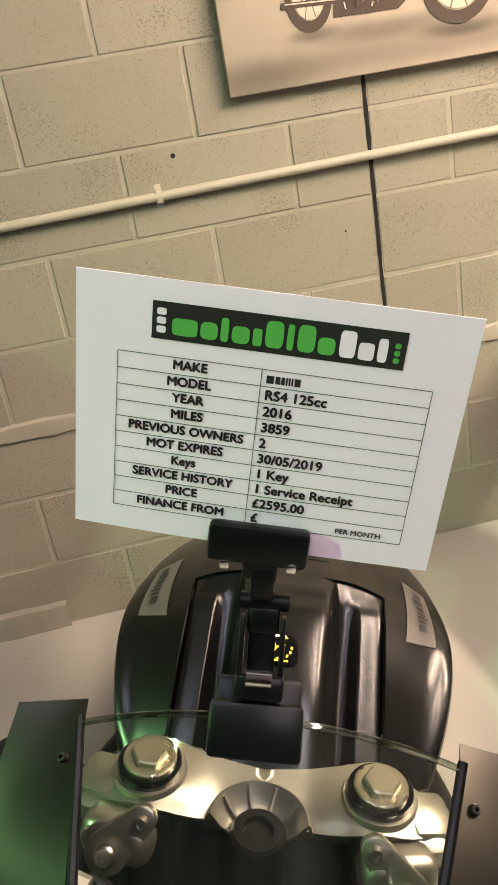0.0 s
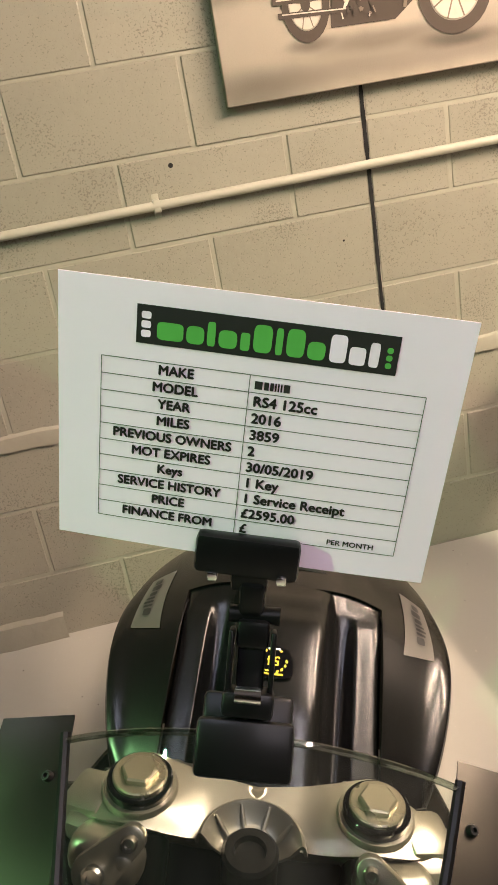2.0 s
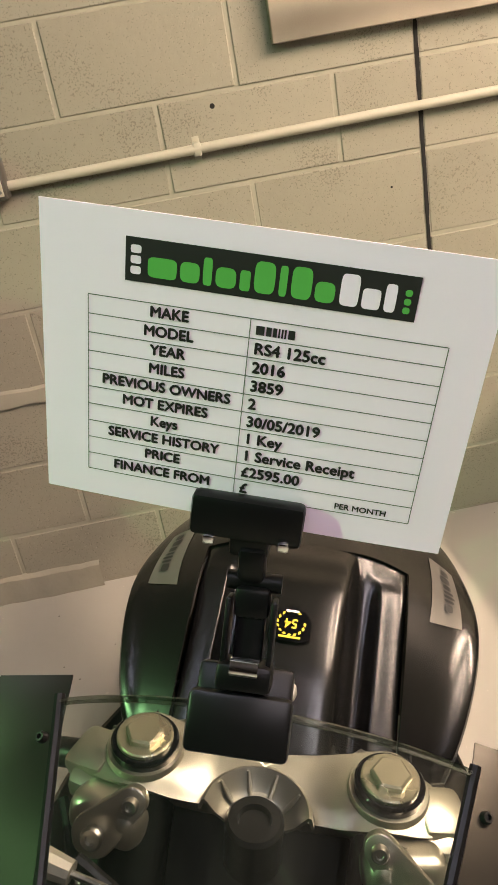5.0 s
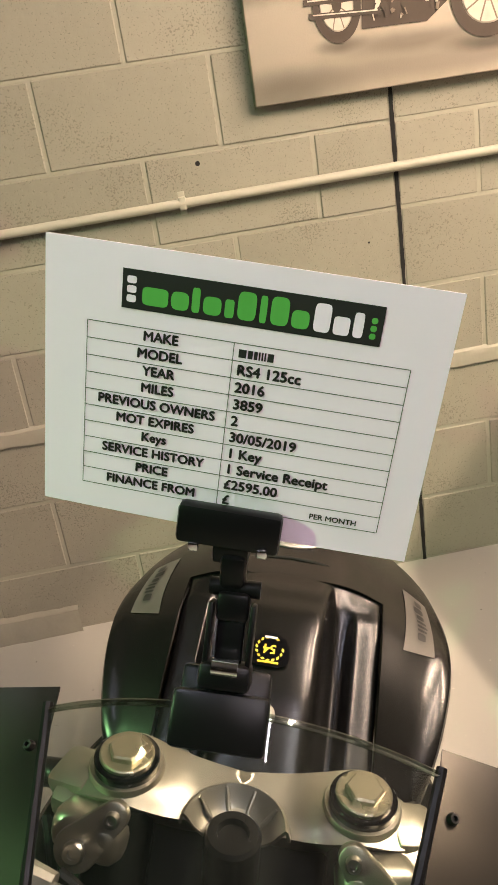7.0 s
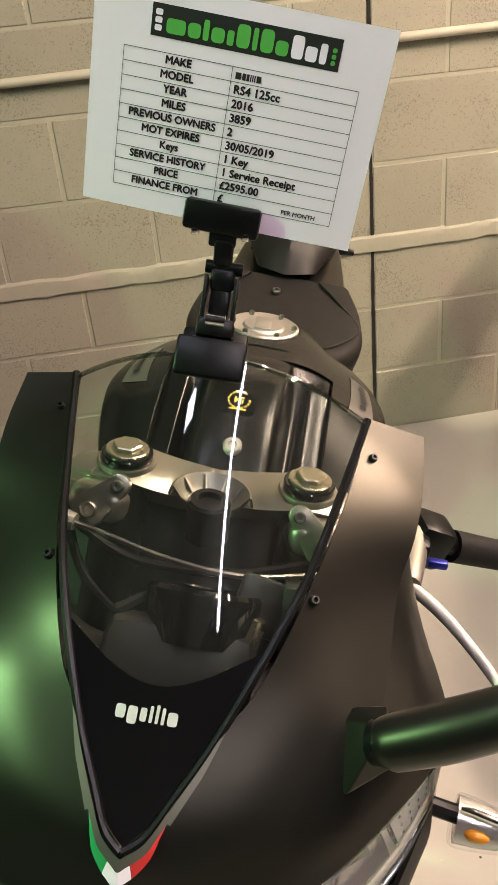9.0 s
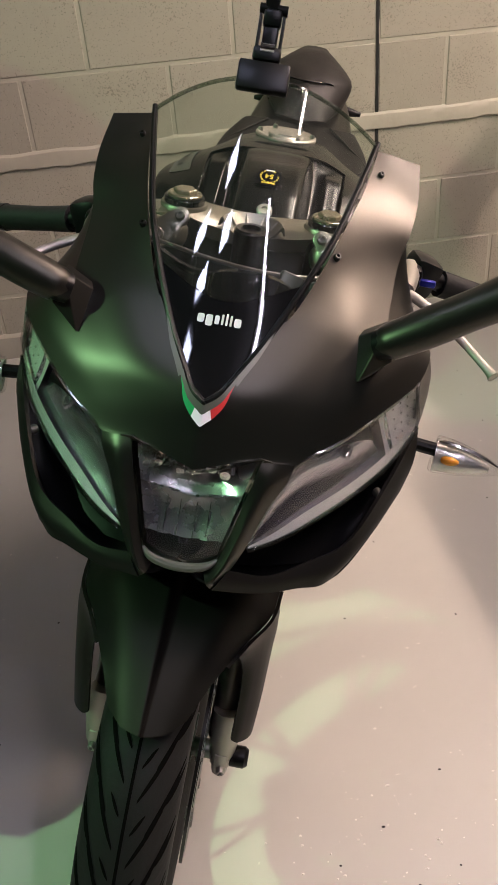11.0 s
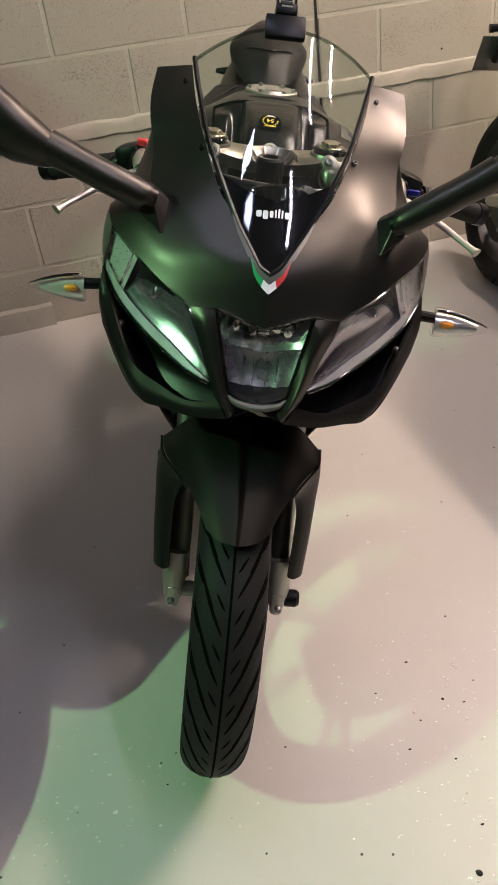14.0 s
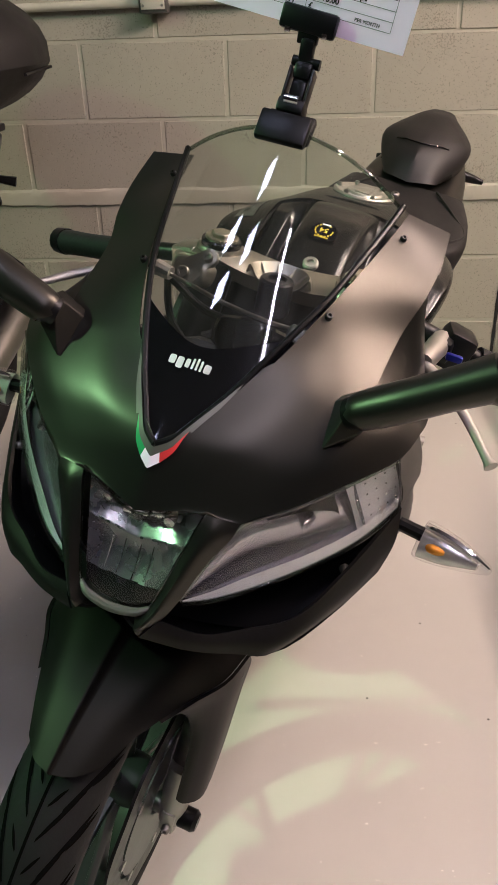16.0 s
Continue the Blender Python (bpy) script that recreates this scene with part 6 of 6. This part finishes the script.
first = None
for x, y in ((-0.15, 0.2), (-0.46, 0.14), (-0.05, -0.12), (-0.32, -0.19)):
    if first is None:
        first = thing("panel_light", "small square cool white ceiling panel light", "ceiling light", pose(x, y, 2.77, 0, 0, 0), "panel lights on the ceiling")
        part("frame", block((0.2, 0.2, 0.03), (0, 0, 0.015), 0.004), CEILING, first)
        part("diffuser", block((0.125, 0.125, 0.004), (0, 0, -0.003), 0.001), glow("cool_panel", (0.9, 0.915, 1.0), 18), first, "glowing cool white diffuser")
    else:
        copy_thing(first, pose(x, y, 2.77, 0, 0, 0))

# ---- the neighbouring motorcycles ----


def neighbour(name, label, m, seat_material, humped):
    """A plainer motorcycle parked alongside, nose into the aisle; only its tail and wheels come into view."""
    ob = thing(name, label, "motorcycle", m, "motorcycles beside it")
    wheel(ob, 1.34, 0.31, 0.15, 6, -1, name="rear_wheel")
    wheel(ob, 0.0, 0.3, 0.11, 6, 1)
    part("tank_and_body", mirrored(loft([[(0, 0.3, 0.8), (0.1, 0.3, 0.78), (0.16, 0.32, 0.68), (0.12, 0.34, 0.5)], [(0, 0.55, 0.96), (0.1, 0.55, 0.95), (0.19, 0.55, 0.84), (0.17, 0.56, 0.45)], [(0, 0.8, 0.9), (0.08, 0.8, 0.88), (0.15, 0.82, 0.78), (0.14, 0.84, 0.4)], [(0, 0.95, 0.8), (0.08, 0.95, 0.78), (0.12, 0.95, 0.7), (0.1, 0.95, 0.45)]], 14, 18)), SATIN, ob)
    part("nose_fairing", mirrored(loft([[(0, -0.08, 0.78), (0.08, -0.04, 0.78), (0.16, 0.1, 0.8)], [(0, 0.02, 0.94), (0.09, 0.06, 0.93), (0.18, 0.2, 0.9)], [(0, 0.2, 1.12), (0.08, 0.22, 1.1), (0.13, 0.3, 1.03)]], 12, 14, 0.004)), SATIN, ob)
    part("lower_fairing", mirrored(loft([[(0.17, 0.15, 0.8), (0.2, 0.35, 0.78), (0.18, 0.6, 0.74)], [(0.16, 0.25, 0.5), (0.2, 0.5, 0.45), (0.18, 0.8, 0.45)], [(0.06, 0.4, 0.25), (0.1, 0.6, 0.2), (0.1, 0.9, 0.24)]], 10, 12, 0.004)), SATIN, ob)
    part("seat", mirrored(loft([[(0, 0.92, 0.8), (0.08, 0.92, 0.79), (0.12, 0.94, 0.73)], [(0, 1.15, 0.84), (0.1, 1.15, 0.83), (0.13, 1.15, 0.76)], [(0, 1.4, 0.93), (0.08, 1.4, 0.92), (0.1, 1.4, 0.86)], [(0, 1.6, 0.95), (0.05, 1.6, 0.94), (0.06, 1.6, 0.9)]], 10, 14, 0.01)), seat_material, ob)
    part("tail_fairing", mirrored(loft([[(0, 1.1, 0.78), (0.1, 1.1, 0.78), (0.13, 1.12, 0.72)], [(0, 1.4, 0.86), (0.09, 1.4, 0.85), (0.1, 1.42, 0.78)], [(0, 1.68, 0.92), (0.04, 1.68, 0.91), (0.04, 1.68, 0.88)]], 10, 12, 0.004)), SATIN, ob)
    if not humped:
        part("number_plate", block((0.17, 0.003, 0.12), (0.02, 1.72, 0.72), 0.001, pose(0, 0, 0, 20)), SILVER, ob)
    part("plate_hanger", tube([(0, 1.55, 0.86), (0, 1.66, 0.76), (0, 1.71, 0.7)], [0.03, 0.02, 0.015], 10, 8), PLASTIC, ob)
    part("engine", joined(block((0.28, 0.36, 0.3), (0, 0.68, 0.4), 0.05), block((0.18, 0.2, 0.22), (0, 0.5, 0.52), 0.03)), STEEL, ob)
    part("silencer", tube([(0.14, 0.9, 0.3), (0.17, 1.2, 0.42), (0.18, 1.45, 0.52)], [0.03, 0.048, 0.045], 16, 14), STEEL, ob)
    for side in (1, -1):
        part("swingarm", tube([(side * 0.1, 0.9, 0.4), (side * 0.11, 1.34, 0.31)], [0.035, 0.024], 10), ALU, ob)
        part("fork_leg", tube([(side * 0.1, 0.0, 0.3), (side * 0.1, 0.3, 0.95)], 0.024, 12), STEEL, ob)
        part("grip", tube([(side * 0.1, 0.34, 0.98), (side * 0.38, 0.44, 0.94)], 0.016, 10), RUBBER, ob)
        part("mirror", tube([(side * 0.15, 0.1, 0.95), (side * 0.25, 0.08, 1.08), (side * 0.3, 0.1, 1.12), (side * 0.42, 0.14, 1.13)], [0.012, 0.012, 0.05, 0.03], 12, 16, squash=0.5), SATIN, ob)
        part("rear_signal", tube([(side * 0.06, 1.5, 0.82), (side * 0.14, 1.52, 0.81)], [0.008, 0.014], 10), PLASTIC, ob)
        part("footpeg", tube([(side * 0.12, 0.98, 0.38), (side * 0.22, 0.99, 0.38)], 0.012, 10), ALU, ob)
    part("front_mudguard", grid([[(u * 0.07, -0.33 * math.cos(a) * (1 - 0.1 * u * u), 0.3 + 0.33 * math.sin(a) * (1 - 0.1 * u * u)) for u in (-1, -0.6, 0, 0.6, 1)] for a in (math.radians(35 + 9 * k) for k in range(11))]), SATIN, ob)
    part("side_stand", tube([(0.1, 0.82, 0.3), (0.2, 0.86, -0.03)], 0.011, 10), STEEL, ob)
    part("handlebar", tube([(-0.12, 0.34, 0.99), (0, 0.32, 1.0), (0.12, 0.34, 0.99)], 0.012, 10, 10), PLASTIC, ob)
    if humped:
        # rounded hump that ends the seat, resting on an added rack
        rows = []
        for y, w, lo, hi in ((1.2, 0.1, 1.02, 1.12), (1.24, 0.2, 0.97, 1.2), (1.36, 0.26, 0.95, 1.25), (1.5, 0.26, 0.95, 1.26), (1.6, 0.2, 0.98, 1.22), (1.64, 0.1, 1.04, 1.14)):
            c, h = (lo + hi) / 2, (hi - lo) / 2
            rows.append([(w * math.cos(q) * (1 - 0.3 * max(0.0, -math.sin(q))), y, c + 0.02 + h * math.copysign(abs(math.sin(q)) ** 0.85, math.sin(q))) for q in (2 * math.pi * k / 28 for k in range(28))])
        box = part("tail_bag", grid(rows, True, True), SEAT, ob, "rounded dark seat hump")
        part("seam", tube([(0.252, 1.34, 1.1), (0.255, 1.42, 1.105), (0.254, 1.52, 1.11)], 0.004, 8), SEAT, box)
        part("rear_mudguard", grid([[(u * 0.14, 1.34 + 0.37 * math.cos(a) * (1 - 0.12 * u * u), 0.31 + 0.37 * math.sin(a) * (1 - 0.12 * u * u)) for u in (-1, -0.85, -0.5, 0, 0.5, 0.85, 1)] for a in (math.radians(5 + 10 * k) for k in range(12))]), SEAT, ob)
        part("rack", block((0.2, 0.3, 0.02), (0, 1.42, 0.945), 0.004), PLASTIC, ob)
    return ob


neighbour("parked_motorcycle", "dark touring motorcycle with rounded seat hump, parked alongside", pose(-0.85, 0.38, 0, 0, 0, -2) @ pose(0, 0, 0, 0, 6, 0), SEAT, True)
neighbour("parked_motorcycle", "dark sport motorcycle with its tail to the wall", pose(1.27, 0.46, 0, 0, 0, -4) @ pose(0, 0, 0, 0, 9, 0), SEAT, False)

# ---- blocks of the wall ----
BLOCKS = {}


def wall_block(x0, x1, k):
    w = round(x1 - x0, 3)
    if w not in BLOCKS:
        data = bpy.data.meshes.new("block")
        bm = block((w, 0.05, 0.216), (0, 0, 0), 0.003, segments=1)
        bm.to_mesh(data)
        bm.free()
        data.materials.append(BLOCK)
        BLOCKS[w] = data
    ob = new("block", BLOCKS[w])
    ob.parent = wall_north
    ob.matrix_basis = pose((x0 + x1) / 2, WALL_Y + 0.025 + random.uniform(-0.001, 0.001), 0.225 * k + 0.1125 + random.uniform(-0.001, 0.001))


PITCH = 0.453
for k in range(9):
    start = -0.016 if k % 2 == 0 else 0.226
    for i in range(-4, 5):
        a, b = start + PITCH * i + 0.005, start + PITCH * (i + 1) - 0.005
        if k % 2 == 0 and abs(b + 0.005 - 0.89) < 0.01:
            b = CRACK - 0.007
        if k % 2 == 0 and abs(a - 0.005 - 0.89) < 0.01:
            a = CRACK + 0.007
        if k % 2 and a < CRACK < b:
            wall_block(a, CRACK - 0.006, k)
            wall_block(CRACK + 0.006, b, k)
        else:
            wall_block(a, b, k)
